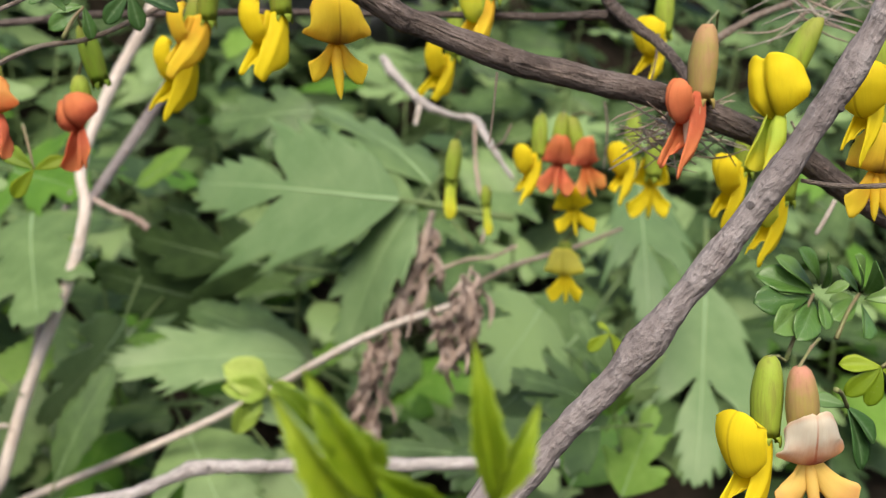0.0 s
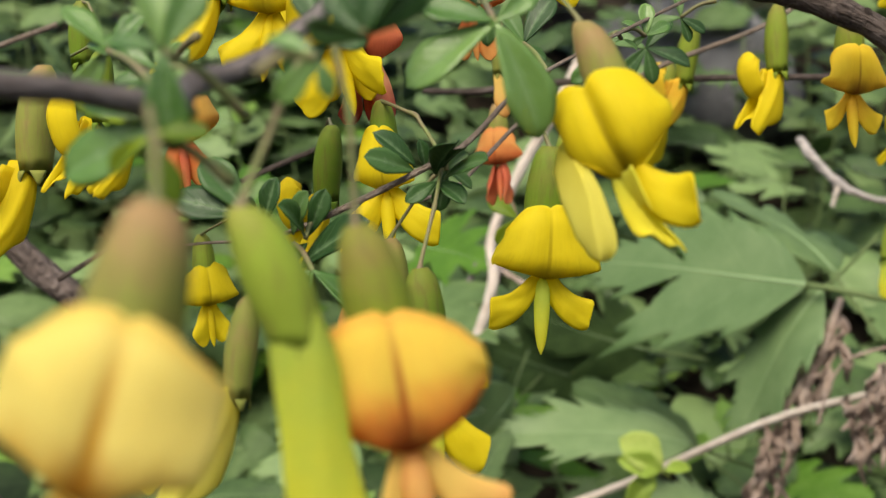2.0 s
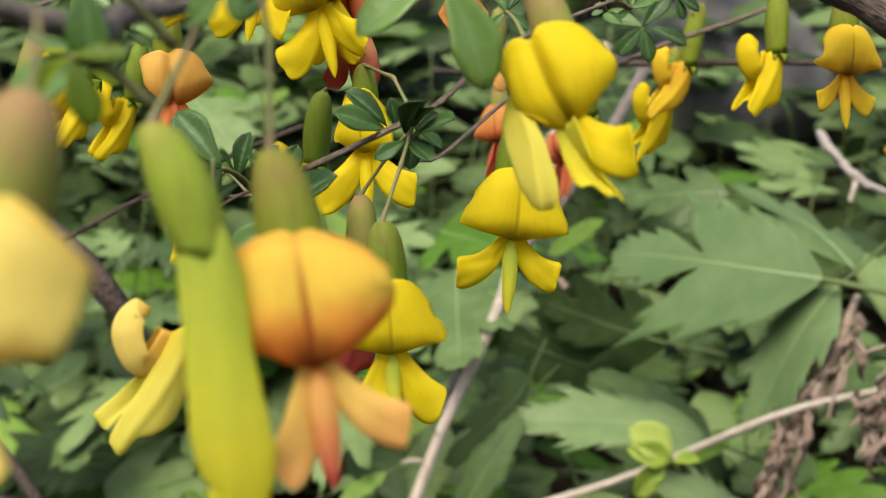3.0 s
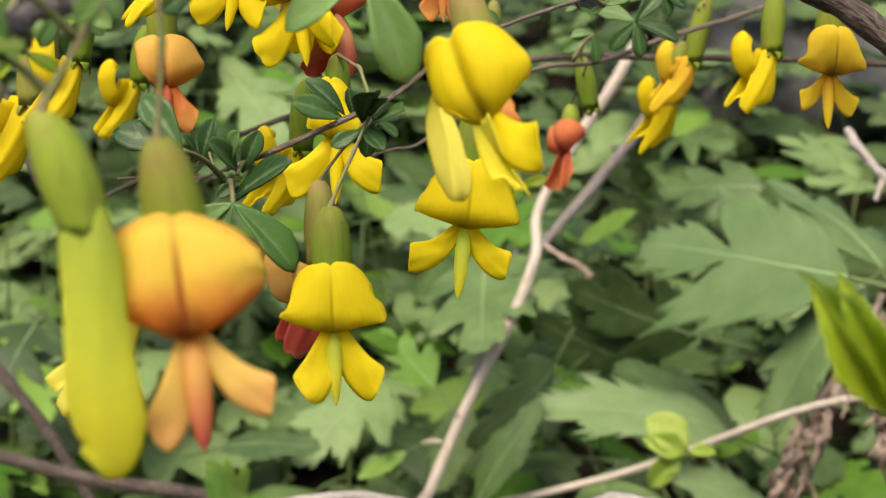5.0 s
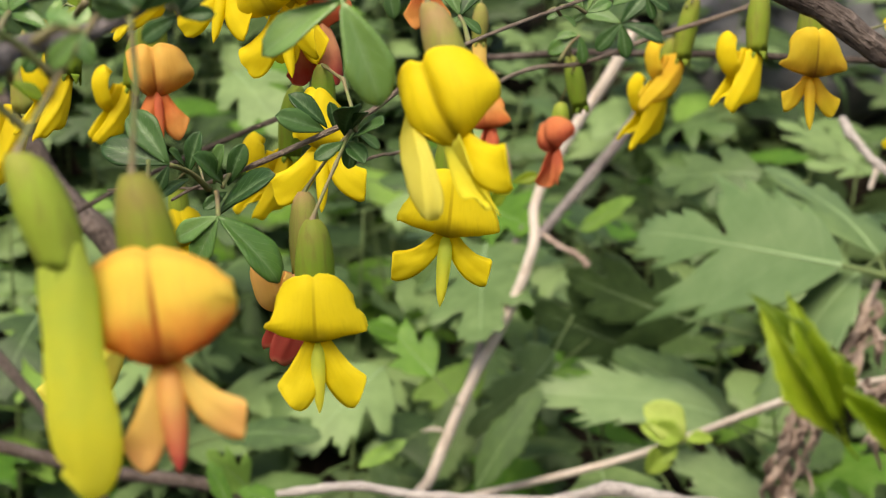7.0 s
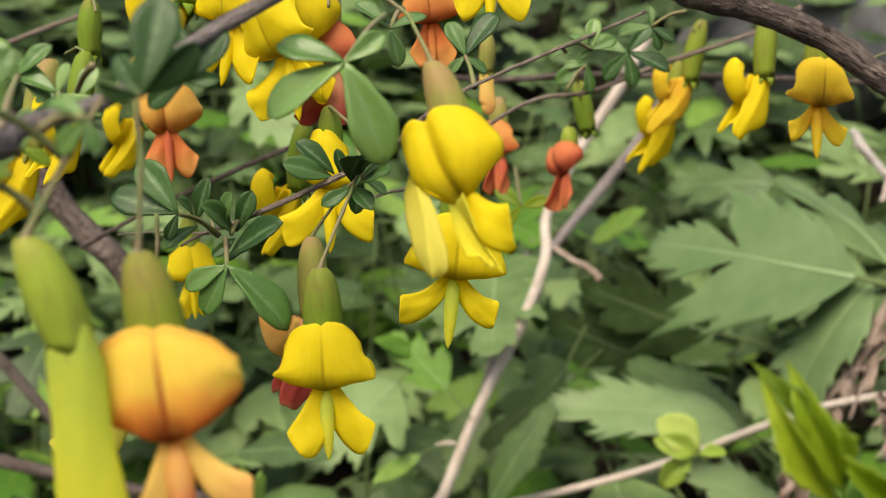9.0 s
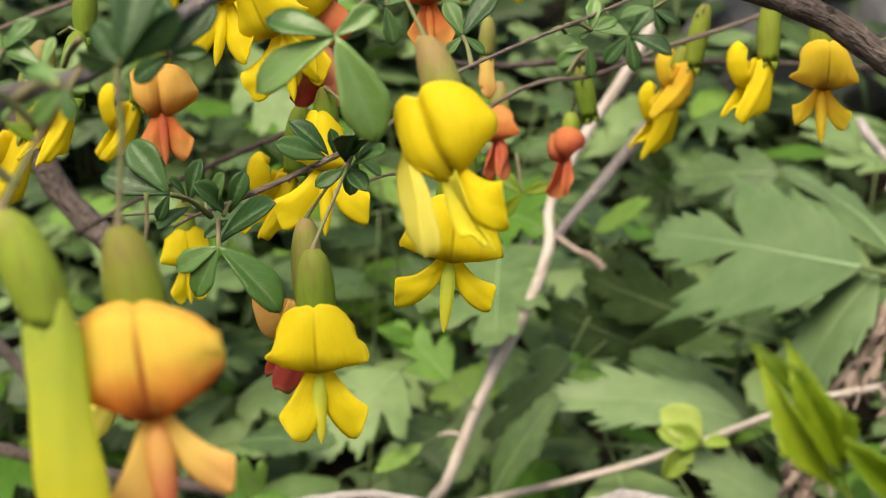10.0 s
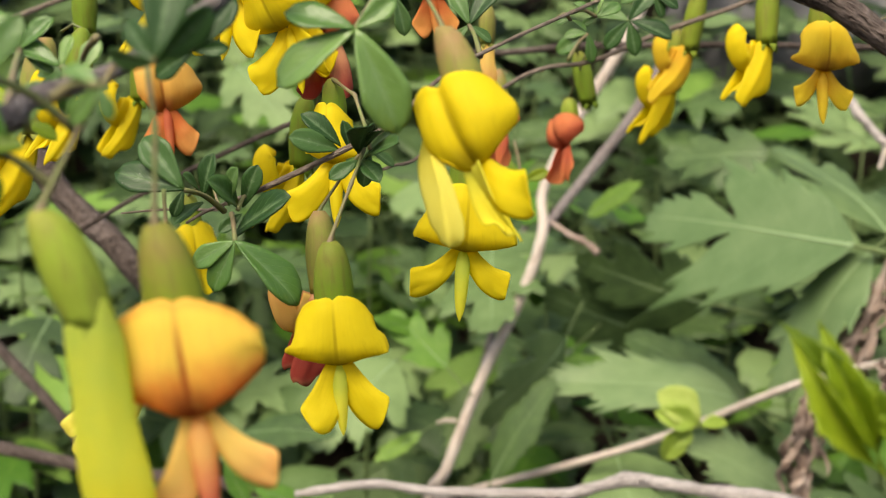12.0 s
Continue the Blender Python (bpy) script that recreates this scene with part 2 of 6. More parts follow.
# shrub leaves: strong vein tint and feathered mark colour in the midrib's gloss highlight
LEAF_SHRUB = blade_skin("leaf_shrub_dark_glossy", (0.022, 0.062, 0.016), (0.045, 0.115, 0.028), (0.11, 0.21, 0.06), 0.42, 0.35, 0.6, 0.25, 0.3, 0.7, 0.35)
LEAF_SHRUB_PALE = blade_skin("leaf_shrub_mid_green", (0.062, 0.155, 0.028), (0.108, 0.23, 0.045), (0.2, 0.34, 0.09), 0.33, 0.6, 0.4, 0.25, 0.45, 0.7, 0.3)
LEAF_HERB = blade_skin("leaf_herb_green", (0.038, 0.074, 0.023), (0.089, 0.154, 0.048), (0.205, 0.305, 0.116), 0.5, 0.35, 0.24, 0.25, 0.12, 0.0)
LEAF_HERB_PALE = blade_skin("leaf_herb_pale_green", (0.075, 0.14, 0.05), (0.12, 0.205, 0.078), (0.21, 0.305, 0.135), 0.5, 0.35, 0.3, 0.25, 0.12, 0.0)
LEAF_FRESH = blade_skin("leaf_fresh_lime", (0.1, 0.175, 0.006), (0.18, 0.285, 0.01), (0.32, 0.42, 0.025), 0.5, 0.35, 0.2, 0.4, 0.2, 0.0)
LEAF_SPROUT = blade_skin("leaf_sprout_pale_lime", (0.24, 0.37, 0.045), (0.33, 0.46, 0.07), (0.46, 0.56, 0.14), 0.5, 0.35, 0.25, 0.4, 0.35, 0.0)
LEAF_BRIGHT = blade_skin("leaf_bright_green", (0.06, 0.16, 0.015), (0.115, 0.255, 0.026), (0.22, 0.37, 0.07), 0.5, 0.35, 0.3, 0.35, 0.4, 0.0)
HERB_STEM = Nodes("herb_stem_green", 0.6).finish((0.12, 0.17, 0.06))
MIDRIB = Nodes("leaf_midrib_pale_green", 0.5).finish((0.25, 0.36, 0.18))


def soil_skin():
    n = Nodes("soil_dark_litter", 0.95, 0.1)
    col = n.ramp(n.noise(14, 8, 0.65), [(0.35, (0.018, 0.014, 0.01)), (0.55, (0.045, 0.035, 0.025)), (0.75, (0.1, 0.075, 0.05))])
    col = n.mix(n.math("MULTIPLY", n.band(n.noise(5, 5), 0.5, 0.65), 0.6), col, (0.03, 0.05, 0.015))
    return n.finish(col, n.noise(60, 8, 0.7), 1.0, 0.02)


SOIL = soil_skin()


def stone_skin():
    n = Nodes("stone_grey", 0.85, 0.2)
    col = n.ramp(n.noise(12, 8, 0.6), [(0.3, (0.09, 0.09, 0.095)), (0.6, (0.19, 0.19, 0.2)), (0.8, (0.3, 0.29, 0.28))])
    return n.finish(col, n.noise(50, 8, 0.7), 0.8, 0.01)


STONE = stone_skin()


# ---- building helpers ----
def mesh_of(name, verts, faces, mat, uvs=None, smooth=True):
    me = bpy.data.meshes.new(name)
    me.from_pydata([tuple(v) for v in verts], [], faces)
    me.materials.append(mat)
    if uvs is not None:
        layer = me.uv_layers.new(name="UVMap")
        idx = np.empty(len(me.loops), dtype=np.int32)
        me.loops.foreach_get("vertex_index", idx)
        layer.data.foreach_set("uv", np.asarray(uvs, dtype=np.float32)[idx].ravel())
    if smooth:
        me.polygons.foreach_set("use_smooth", [True] * len(me.polygons))
    me.update()
    return me


def part(name, me, parent, label="", m=None):
    ob = new(name, me)
    ob.parent = parent
    if m is not None:
        ob.matrix_basis = m
    return tagged(ob, label=label)


def empty(name, m, label, category, group="", kind=""):
    ob = new(name)
    ob.empty_display_size = 0.005
    ob.matrix_basis = m
    return tagged(ob, label, category, group, kind)


def glide(points, steps):
    """Catmull-Rom through points with extra columns, steps per span."""
    p = [np.array(q, float) for q in points]
    p = [2 * p[0] - p[1], *p, 2 * p[-1] - p[-2]]
    out = []
    for a, b, c, d in zip(p, p[1:], p[2:], p[3:]):
        for k in range(steps):
            t = k / steps
            out.append(0.5 * (2 * b + (c - a) * t + (2 * a - 5 * b + 4 * c - d) * t * t + (3 * b - a - 3 * c + d) * t**3))
    out.append(p[-2])
    return np.array(out)


def tube_data(points, sides=10, steps=6, rough=0.0, seed=0, scale=60.0):
    """Verts and faces of a closed limb through rows of x, y, z, radius."""
    rows = glide(points, steps)
    c, r = rows[:, :3], np.maximum(rows[:, 3], 1e-5)
    tang = np.gradient(c, axis=0)
    tang /= np.linalg.norm(tang, axis=1)[:, None] + 1e-12
    ref = np.array([0.3, 0.9, 0.2]) if abs(tang[0] @ np.array([0.3, 0.9, 0.2])) < 0.9 else np.array([1.0, 0, 0])
    side = np.cross(tang[0], ref)
    verts, uvs = [], []
    for i in range(len(c)):
        side = side - tang[i] * (side @ tang[i])
        side /= np.linalg.norm(side)
        up = np.cross(tang[i], side)
        for k in range(sides):
            a = 2 * math.pi * k / sides
            d = math.cos(a) * side + math.sin(a) * up
            rr = r[i]
            if rough:
                q = Vector((c[i] + d * r[i]) * scale) + Vector((seed * 7.3, 0, 0))
                rr *= 1 + rough * noise.noise(q) + 0.5 * rough * noise.noise(q * 2.7)
            verts.append(c[i] + d * rr)
            uvs.append((k / sides, i / len(c)))
    n = len(c)
    faces = [(i * sides + k, i * sides + (k + 1) % sides, (i + 1) * sides + (k + 1) % sides, (i + 1) * sides + k) for i in range(n - 1) for k in range(sides)]
    faces += [tuple(reversed(range(sides))), tuple((n - 1) * sides + k for k in range(sides))]
    return verts, faces, uvs


def limb(name, points, mat, rough=0.12, sides=12, steps=8, seed=0, scale=90.0):
    v, f, u = tube_data(points, sides, steps, rough, seed, scale)
    return mesh_of(name, v, f, mat, u)


def sheet(rows, thick):
    """A grid of points (rows x columns x 3) as a thin closed sheet: verts, faces, uvs."""
    g = np.asarray(rows)
    nr, nc = g.shape[:2]
    du, dv = np.gradient(g, axis=1), np.gradient(g, axis=0)
    nn = np.cross(du, dv)
    nn /= np.linalg.norm(nn, axis=2)[..., None] + 1e-12
    top, bot = g + nn * thick / 2, g - nn * thick / 2
    verts = np.concatenate([top.reshape(-1, 3), bot.reshape(-1, 3)])
    uv = [(c / (nc - 1), r / (nr - 1)) for r in range(nr) for c in range(nc)] * 2
    o = nr * nc
    faces = []
    for r in range(nr - 1):
        for c in range(nc - 1):
            a, b, d, e = r * nc + c, r * nc + c + 1, (r + 1) * nc + c + 1, (r + 1) * nc + c
            faces += [(a, b, d, e), (o + e, o + d, o + b, o + a)]
    rim = [c for c in range(nc)] + [r * nc + nc - 1 for r in range(1, nr)] + [(nr - 1) * nc + c for c in range(nc - 2, -1, -1)] + [r * nc for r in range(nr - 2, 0, -1)]
    for a, b in zip(rim, rim[1:] + rim[:1]):
        faces.append((b, a, o + a, o + b))
    return verts, faces, uv


def facing(base, tip, normal):
    """The pose at base whose y axis runs to tip and whose z axis is near normal."""
    y = (Vector(tip) - Vector(base)).normalized()
    x = y.cross(Vector(normal)).normalized()
    z = x.cross(y)
    m = Matrix((x, y, z)).transposed().to_4x4()
    m.translation = Vector(base)
    return m


# ---- flowers ----
def banner_mesh(s, mat, curl, rnd, fold=0.32, wide=1.0, tall=1.0, domed=False):
    """The upright petal: two domed halves with a groove between, flared lower corners and a broad notched top."""
    half, length = 0.0096 * s * wide, 0.0142 * s * tall
    n_s, n_u = 21, 25
    fine = 90
    line, y, z = [], -0.0028 * s, 0.0
    for i in range(fine + 1):
        t = i / fine
        th = radians(float(np.interp(t, (0, 0.12, 0.35, 0.7, 1), (48 if domed else 15, 74 if domed else 62, 0.88 * curl, 0.97 * curl, curl * 1.06))))
        line.append((y, z, th))
        y -= math.cos(th) * length / fine
        z += math.sin(th) * length / fine
    ph, tilt = rnd.uniform(0, 6), rnd.uniform(-0.06, 0.06)
    rows = []
    for i in range(n_s):
        row = []
        for j in range(n_u):
            u = -1 + 2 * j / (n_u - 1)
            a = abs(u)
            reach = (1 - 0.045 * math.exp(-((u / 0.09) ** 2))) * (1 - 0.34 * a**2.6 if domed else 1 - 0.33 * a**3.4) * (1 + tilt * u)
            t = i / (n_s - 1) * reach
            y, z, th = line[min(fine, int(t * fine))]
            w = half * float(np.interp(t, (0, 0.1, 0.22, 0.4, 0.6, 0.8, 1), (0.7, 0.9, 1.02, 1.06, 1.03, 0.96, 0.84) if domed else (1.03, 1.06, 1.02, 0.9, 0.8, 0.74, 0.68)))
            dome = math.sin(math.pi * min(1.0, a**0.8)) * (0.25 + 0.75 * math.sin(math.pi * min(1, 0.25 + 0.72 * t)))
            back = half * (fold * a**2.2 * (0.5 + 0.7 * t) - (0.1 if domed else 0.07) * dome)
            wave = 0.0006 * s * a * a * math.sin(7 * t + ph + 2.5 * u)
            x = u * w * (1 - 0.1 * min(1.0, fold) * a * a)
            q = Vector((x / s * 260 + ph, t * 4.2, ph))
            wave += s * (0.0004 * noise.noise(q * 0.7) + 0.00012 * noise.noise(q * 2.6)) * (0.4 + a)
            wave += 0.0007 * s * max(0.0, i / (n_s - 1) - 0.86) / 0.14
            row.append((x, y + math.sin(th) * back + wave, z - math.cos(th) * back * 0.15 + (0.0032 if domed else 0.0026) * s * (1 - t) ** 2 * a**1.5 + wave))
        rows.append(row)
    return mesh_of("banner", *sheet_mat(rows, 0.00035 * s, mat))


def sheet_mat(rows, thick, mat):
    v, f, uv = sheet(rows, thick)
    return v, f, mat, uv


def wing_mesh(s, mat, side, spread, rnd, length=0.0132, width=0.0031):
    """One of the two lower side petals, a cupped strip that flares at its end; a half-closed flower's wings clasp the keel."""
    rows = []
    n_s, n_u = 13, 9
    clasp = spread <= 16
    x, y, z = 0.0007 * side * s, -0.001 * s, 0.0003 * s
    a0, a1 = radians(spread * 0.62), radians(spread * 1.65 + rnd.uniform(-6, 6))
    lean, ph = radians(12 + rnd.uniform(-8, 8)), rnd.uniform(0, 6)
    if clasp:
        width, length = 1.35 * width, 0.0145
    last = 0.0
    for i in range(n_s):
        t = 1 - (1 - i / (n_s - 1)) ** 1.6
        an = a0 + (a1 - a0) * t * t
        if i:
            d = length * s * (t - last)
            x += side * math.sin(an) * d
            z -= math.cos(an) * math.cos(lean) * d
            y -= math.sin(lean) * d
        last = t
        w = width * s * float(np.interp(t, [0, 0.12, 0.4, 0.7, 0.86, 0.95, 1], [0.4, 0.56, 0.8, 1, 1.0, 0.9, 0.66]))
        row = []
        for j in range(n_u):
            u = -1 + 2 * j / (n_u - 1)
            ripple = 0.14 * w * math.sin(5 * t + 2 * u + ph) + 0.0005 * s * noise.noise(Vector((2 * u + ph, 4 * t, side)))
            tip = -0.0009 * s * (1 - abs(u + 0.5 * side) ** 2) * t**4
            if clasp:
                puff = 0.0022 * s * math.sin(math.pi * (0.15 + 0.75 * t)) * (1 - 0.8 * u * u)
                row.append((x + side * (0.0006 * s + puff) + ripple, y + u * w, z + tip + 0.25 * u * w * math.sin(3 * t)))
            else:
                cup = 0.25 * w * u * u
                row.append((x + u * w * math.cos(an), y + cup + ripple - 0.0005 * s * u * side, z + tip + side * u * w * math.sin(an)))
        rows.append(row)
    v, f, uv = sheet(rows, 0.0003 * s)
    return mesh_of("wing", v, f, mat, [(0.08 + 0.3 * a, b) for a, b in uv])


def loft(rows, s, mat, ph, name, thick=0.00032, curl=0.00022, lined=True):
    """A petal from rows of points: fine crumple over it, a closed thin sheet."""
    g = np.asarray(rows, float)
    for i in range(g.shape[0]):
        for j in range(g.shape[1]):
            q = Vector(g[i, j] / s * 210.0) + Vector((ph * 5.1, ph, 0))
            g[i, j] += s * curl * np.array((noise.noise(q), noise.noise(q + Vector((9, 0, 0))), noise.noise(q + Vector((0, 9, 0)))))
    v, f, uv = sheet(g, thick * s)
    return mesh_of(name, v, f, mat, uv if lined else [(0.06 + 0.32 * p, q) for p, q in uv])


SIDE_LINE = ((0.0, -0.0005), (-0.0021, -0.0052), (-0.0056, -0.0081), (-0.0094, -0.0062), (-0.0114, -0.0006), (-0.0106, 0.0042), (-0.0079, 0.0068), (-0.0049, 0.0056))


def side_banner_mesh(s, mat, rnd, wide=1.0, tall=1.0):
    """An upper petal that leads down out of the calyx and then hooks forward and up like a C, with both halves folded back."""
    line = glide(SIDE_LINE, 4)
    tang = np.gradient(line, axis=0)
    tang /= np.linalg.norm(tang, axis=1)[:, None]
    n_s, n_u, ph = len(line), 17, rnd.uniform(0, 6)
    lift = rnd.uniform(0.9, 1.1)
    rows = []
    for i in range(n_s):
        t = i / (n_s - 1)
        w = 0.0062 * wide * float(np.interp(t, (0, 0.15, 0.35, 0.6, 0.8, 0.93, 1), (0.4, 0.55, 0.75, 0.97, 1.0, 0.84, 0.5)))
        dy, dz = tang[i]
        row = []
        for j in range(n_u):
            u = -1 + 2 * j / (n_u - 1)
            a = abs(u)
            back = 0.0048 * (0.75 * a + 0.25 * a**3) * float(np.interp(t, (0, 0.3, 0.55, 0.8, 1), (0.9, 1.1, 1.0, 0.8, 0.3))) * (1 + 0.12 * math.sin(5 * t + ph + u)) - 0.0004 * math.sin(math.pi * a) * t
            back += 0.0007 * math.exp(-((u / 0.1) ** 2)) * t
            lip = 0.0010 * max(0.0, t - 0.85) / 0.15
            y, z = line[i] * (1.0, tall * lift)
            row.append((s * (u * w * (1 - 0.12 * a * a)), s * (y + dz * (back + lip)), s * (z - dy * (back + lip) * 0.9)))
        rows.append(row)
    return loft(rows, s, mat, ph, "banner")


def side_wing_mesh(s, mat, side, rnd, length=0.0195, wide=1.0, sweep=1.0):
    """A lower side petal of a flower seen from its side: it clasps the keel, hangs down and forward and ends in a ragged fold."""
    n_s, n_u, ph = 17, 13, rnd.uniform(0, 6)
    length *= rnd.uniform(0.96, 1.06) if side > 0 else rnd.uniform(0.8, 0.9)
    twist, slant = rnd.uniform(-0.2, 0.2), sweep * rnd.uniform(0.0055, 0.0085) * (1 if side > 0 else 1.3)
    rows = []
    for i in range(n_s):
        t = i / (n_s - 1)
        w = 0.0038 * wide * float(np.interp(t, (0, 0.12, 0.35, 0.6, 0.8, 0.92, 1), (0.55, 0.68, 0.8, 0.95, 1.1, 1.05, 0.85)))
        cy, cz = -0.0006 - slant * t**1.5, 0.001 - length * t
        row = []
        for j in range(n_u):
            u = -1 + 2 * j / (n_u - 1)
            puff = 0.0006 + 0.0021 * math.sin(math.pi * (0.15 + 0.7 * t)) * (1 - 0.8 * u * u)
            roll = 0.0024 * max(0.0, -u - 0.2) ** 1.6 * t**1.3 - 0.0012 * max(0.0, u - 0.5) * t
            crease = 0.0007 * max(0.0, 1 - abs(u - 0.6 + 1.2 * t) / 0.25) * min(1.0, 3 * t)
            tip = 0.0046 * t**5 * (0.5 + 0.5 * u) ** 1.3 + 0.001 * t**6 * max(0.0, -u - 0.6) * 2.5 + 0.0007 * math.sin(5 * u + ph) * t**4
            row.append((s * (side * (puff + roll + crease) + twist * u * w * t), s * (cy + u * w), s * (cz + tip + 0.0006 * math.sin(4 * t + 2 * u + ph))))
        rows.append(row)
    return loft(rows, s, mat, ph, "wing", lined=False)


def hood_mesh(s, mat, rnd, wide=1.0, tall=1.0, dent=1.0):
    """A rounded, domed upper petal of two swollen halves with a groove between them; one lower edge rolls outward."""
    n_s, n_u, ph = 25, 31, rnd.uniform(0, 6)
    rows = []
    for i in range(n_s):
        row = []
        for j in range(n_u):
            u = -1 + 2 * j / (n_u - 1)
            a = abs(u)
            reach = 1 - 0.08 * dent * math.exp(-((u / 0.14) ** 2)) - 0.26 * a**3
            foot = 0.05 * math.exp(-((u / 0.12) ** 2)) + 0.3 * a**1.8
            t = foot + (reach - foot) * i / (n_s - 1)
            r = 0.0086 * wide * max(0.0, 1 - abs((t - 0.56) / 0.58) ** 2.5) ** 0.5 * (1 + 0.2 * a**3 * math.exp(-(((t - 0.42) / 0.2) ** 2)) + 0.06 * math.sin(math.pi * a) + 0.05 * noise.noise(Vector((2.4 * u + ph, 2.2 * t, ph))))
            phi = radians(84) * u
            x, y = r * math.sin(phi), 0.002 - 0.85 * r * math.cos(phi) + dent * (0.0024 - 0.0012 * t) * math.exp(-((u / 0.1) ** 2))
            z = -0.0012 + 0.0168 * tall * t
            c = max(0.0, -u - 0.42) / 0.58 * max(0.0, 1 - 1.15 * t)
            y -= 0.0085 * c**1.3
            x += 0.0034 * math.sin(2.4 * c)
            top = max(0.0, i / (n_s - 1) - 0.88) / 0.12
            row.append((s * x, s * (y - 0.0004 * top), s * (z + 0.0003 * top)))
        rows.append(row)
    return loft(rows, s, mat, ph, "banner", curl=0.0002)


def draped_wing_mesh(s, mat, rnd):
    """A long loose wing petal that falls across the keel, folded along a wavering line."""
    line = glide(((-0.0098, -0.001, 0.0062), (-0.0088, -0.0025, 0.0022), (-0.0072, -0.004, -0.0025), (-0.0054, -0.0048, -0.0075), (-0.0040, -0.0048, -0.0115), (-0.0042, -0.0042, -0.0136)), 4)
    n_s, n_u, ph = len(line), 15, rnd.uniform(0, 6)
    rows = []
    for i in range(n_s):
        t = i / (n_s - 1)
        w = 0.0040 * float(np.interp(t, (0, 0.2, 0.45, 0.7, 0.9, 1), (0.4, 0.8, 1.0, 0.95, 0.62, 0.25)))
        row = []
        for j in range(n_u):
            u = -1 + 2 * j / (n_u - 1)
            fold = u - 0.15 - 0.35 * math.sin(4.2 * t + 0.6)
            deep = 0.0021 * (abs(fold) - 0.4) if fold < 0 else 0.0034 * fold * (1 - 0.5 * fold) - 0.0008
            row.append((s * (line[i][0] + u * w * (1.0 if fold < 0 else 0.7)), s * (line[i][1] + deep), s * (line[i][2] + 0.0016 * u * (1 - t) + 0.0005 * math.sin(7 * t + ph))))
        rows.append(row)
    return loft(rows, s, mat, ph, "wing", lined=False)


def keel_mesh(s, mat, length=0.0135, wide=0.0014):
    pts = [(0, 0, 0.0005 * s, 0.0006 * s), (0, -0.0012 * s, -0.2 * length * s, wide * s), (0, -0.0022 * s, -0.55 * length * s, wide * 0.95 * s),
           (0, -0.003 * s, -0.85 * length * s, wide * 0.6 * s), (0, -0.0036 * s, -length * s, 0.0001)]
    v, f, uv = tube_data(pts, 8, 4)
    return mesh_of("keel", v, f, mat, [(0.25, b) for a, b in uv])


def calyx_mesh(s, mat, length, wide, lean, foot, tilt=0.0):
    """A bell-shaped green cup with short teeth; it hangs on the stalk and opens over the petals."""
    sides, rings = 15, 9
    verts, uvs = [], []
    prof = [0.4, 0.72, 0.9, 1.02, 1.1, 1.12, 1.07, 0.99, 0.95]
    for i in range(rings):
        t = i / (rings - 1)
        for k in range(sides):
            a = 2 * math.pi * k / sides
            r = wide * s * prof[i] * (1 + 0.03 * math.cos(5 * a) + 0.05 * math.cos(a + 3 * t))
            zz = foot * s + length * s * (1 - t**1.25)
            if i == rings - 1:
                zz -= 0.0009 * s * (1 if k % 3 == 0 else -0.3)
            verts.append((r * math.cos(a) + tilt * length * s * (1 - t), 0.0012 * s + r * 0.92 * math.sin(a) + lean * length * s * (1 - t), zz))
            uvs.append((k / sides, t))
    faces = [(i * sides + k, i * sides + (k + 1) % sides, (i + 1) * sides + (k + 1) % sides, (i + 1) * sides + k) for i in range(rings - 1) for k in range(sides)]
    faces.append(tuple(reversed(range(sides))))
    inner = len(verts)
    for k in range(sides):
        a = 2 * math.pi * k / sides
        r = wide * s * 0.55
        verts.append((r * math.cos(a) + 0.4 * tilt * length * s, 0.0012 * s + r * math.sin(a) + 0.4 * lean * length * s, (foot + 0.4 * length) * s))
        uvs.append((k / sides, 0.9))
    faces += [((rings - 1) * sides + k, (rings - 1) * sides + (k + 1) % sides, inner + (k + 1) % sides, inner + k) for k in range(sides)]
    faces.append(tuple(inner + k for k in range(sides)))
    return mesh_of("calyx", verts, faces, mat, uvs)


def tooth_mesh(mat):
    rows = [[(0.0014 * (1 - t) ** 0.8 * u, 0.0003 * math.sin(3 * t) - 0.0003 * u * u, 0.0004 - 0.0026 * t) for u in (-1, -0.5, 0, 0.5, 1)] for t in (0, 0.25, 0.5, 0.75, 0.97)]
    v, f, uv = sheet(rows, 0.0002)
    return mesh_of("calyx_tooth", v, f, mat, [(p, 0.9) for p, q in uv])


TEETH = {k: tooth_mesh(mt) for k, mt in CALYX.items()}


def cup_parts(ob, s, cup, cal, wide, lean, foot, tilt, label=""):
    """The calyx with its five small teeth."""
    ca = part("calyx", calyx_mesh(s, CALYX[cup], cal, wide, lean, foot, tilt), ob, label)
    for k in range(5):
        an = radians(18 + 72 * k)
        r = 0.92 * wide * s
        m = Matrix.Translation((r * math.cos(an), 0.0012 * s + 0.92 * r * math.sin(an), foot * s)) @ Euler((0, 0, an - math.pi / 2)).to_matrix().to_4x4() @ Matrix.Scale(s * wide / 0.0034, 4)
        part("calyx_tooth", TEETH[cup], ca, m=m)
    return ca


def stalk(flower, top, hang, s):
    """A thin flower stalk from the calyx up to the twig it hangs on."""
    m = flower.matrix_basis
    a, b = m @ Vector(top), Vector(hang)
    mid = a.lerp(b, 0.5) + Vector((0.03 * (b - a).length, 0, 0.08 * (b - a).length))
    inv = m.inverted()
    pts = [(*(inv @ q), r * s) for q, r in ((a - Vector((0, 0, 0.0008)), 0.0011), (a.lerp(mid, 0.1), 0.00046), (a.lerp(mid, 0.75), 0.00036), (mid, 0.00048), (mid.lerp(b, 0.2), 0.00036), (b, 0.00042))]
    part("pedicel", limb("pedicel", pts, STALK, 0.05, 7, 4), flower)


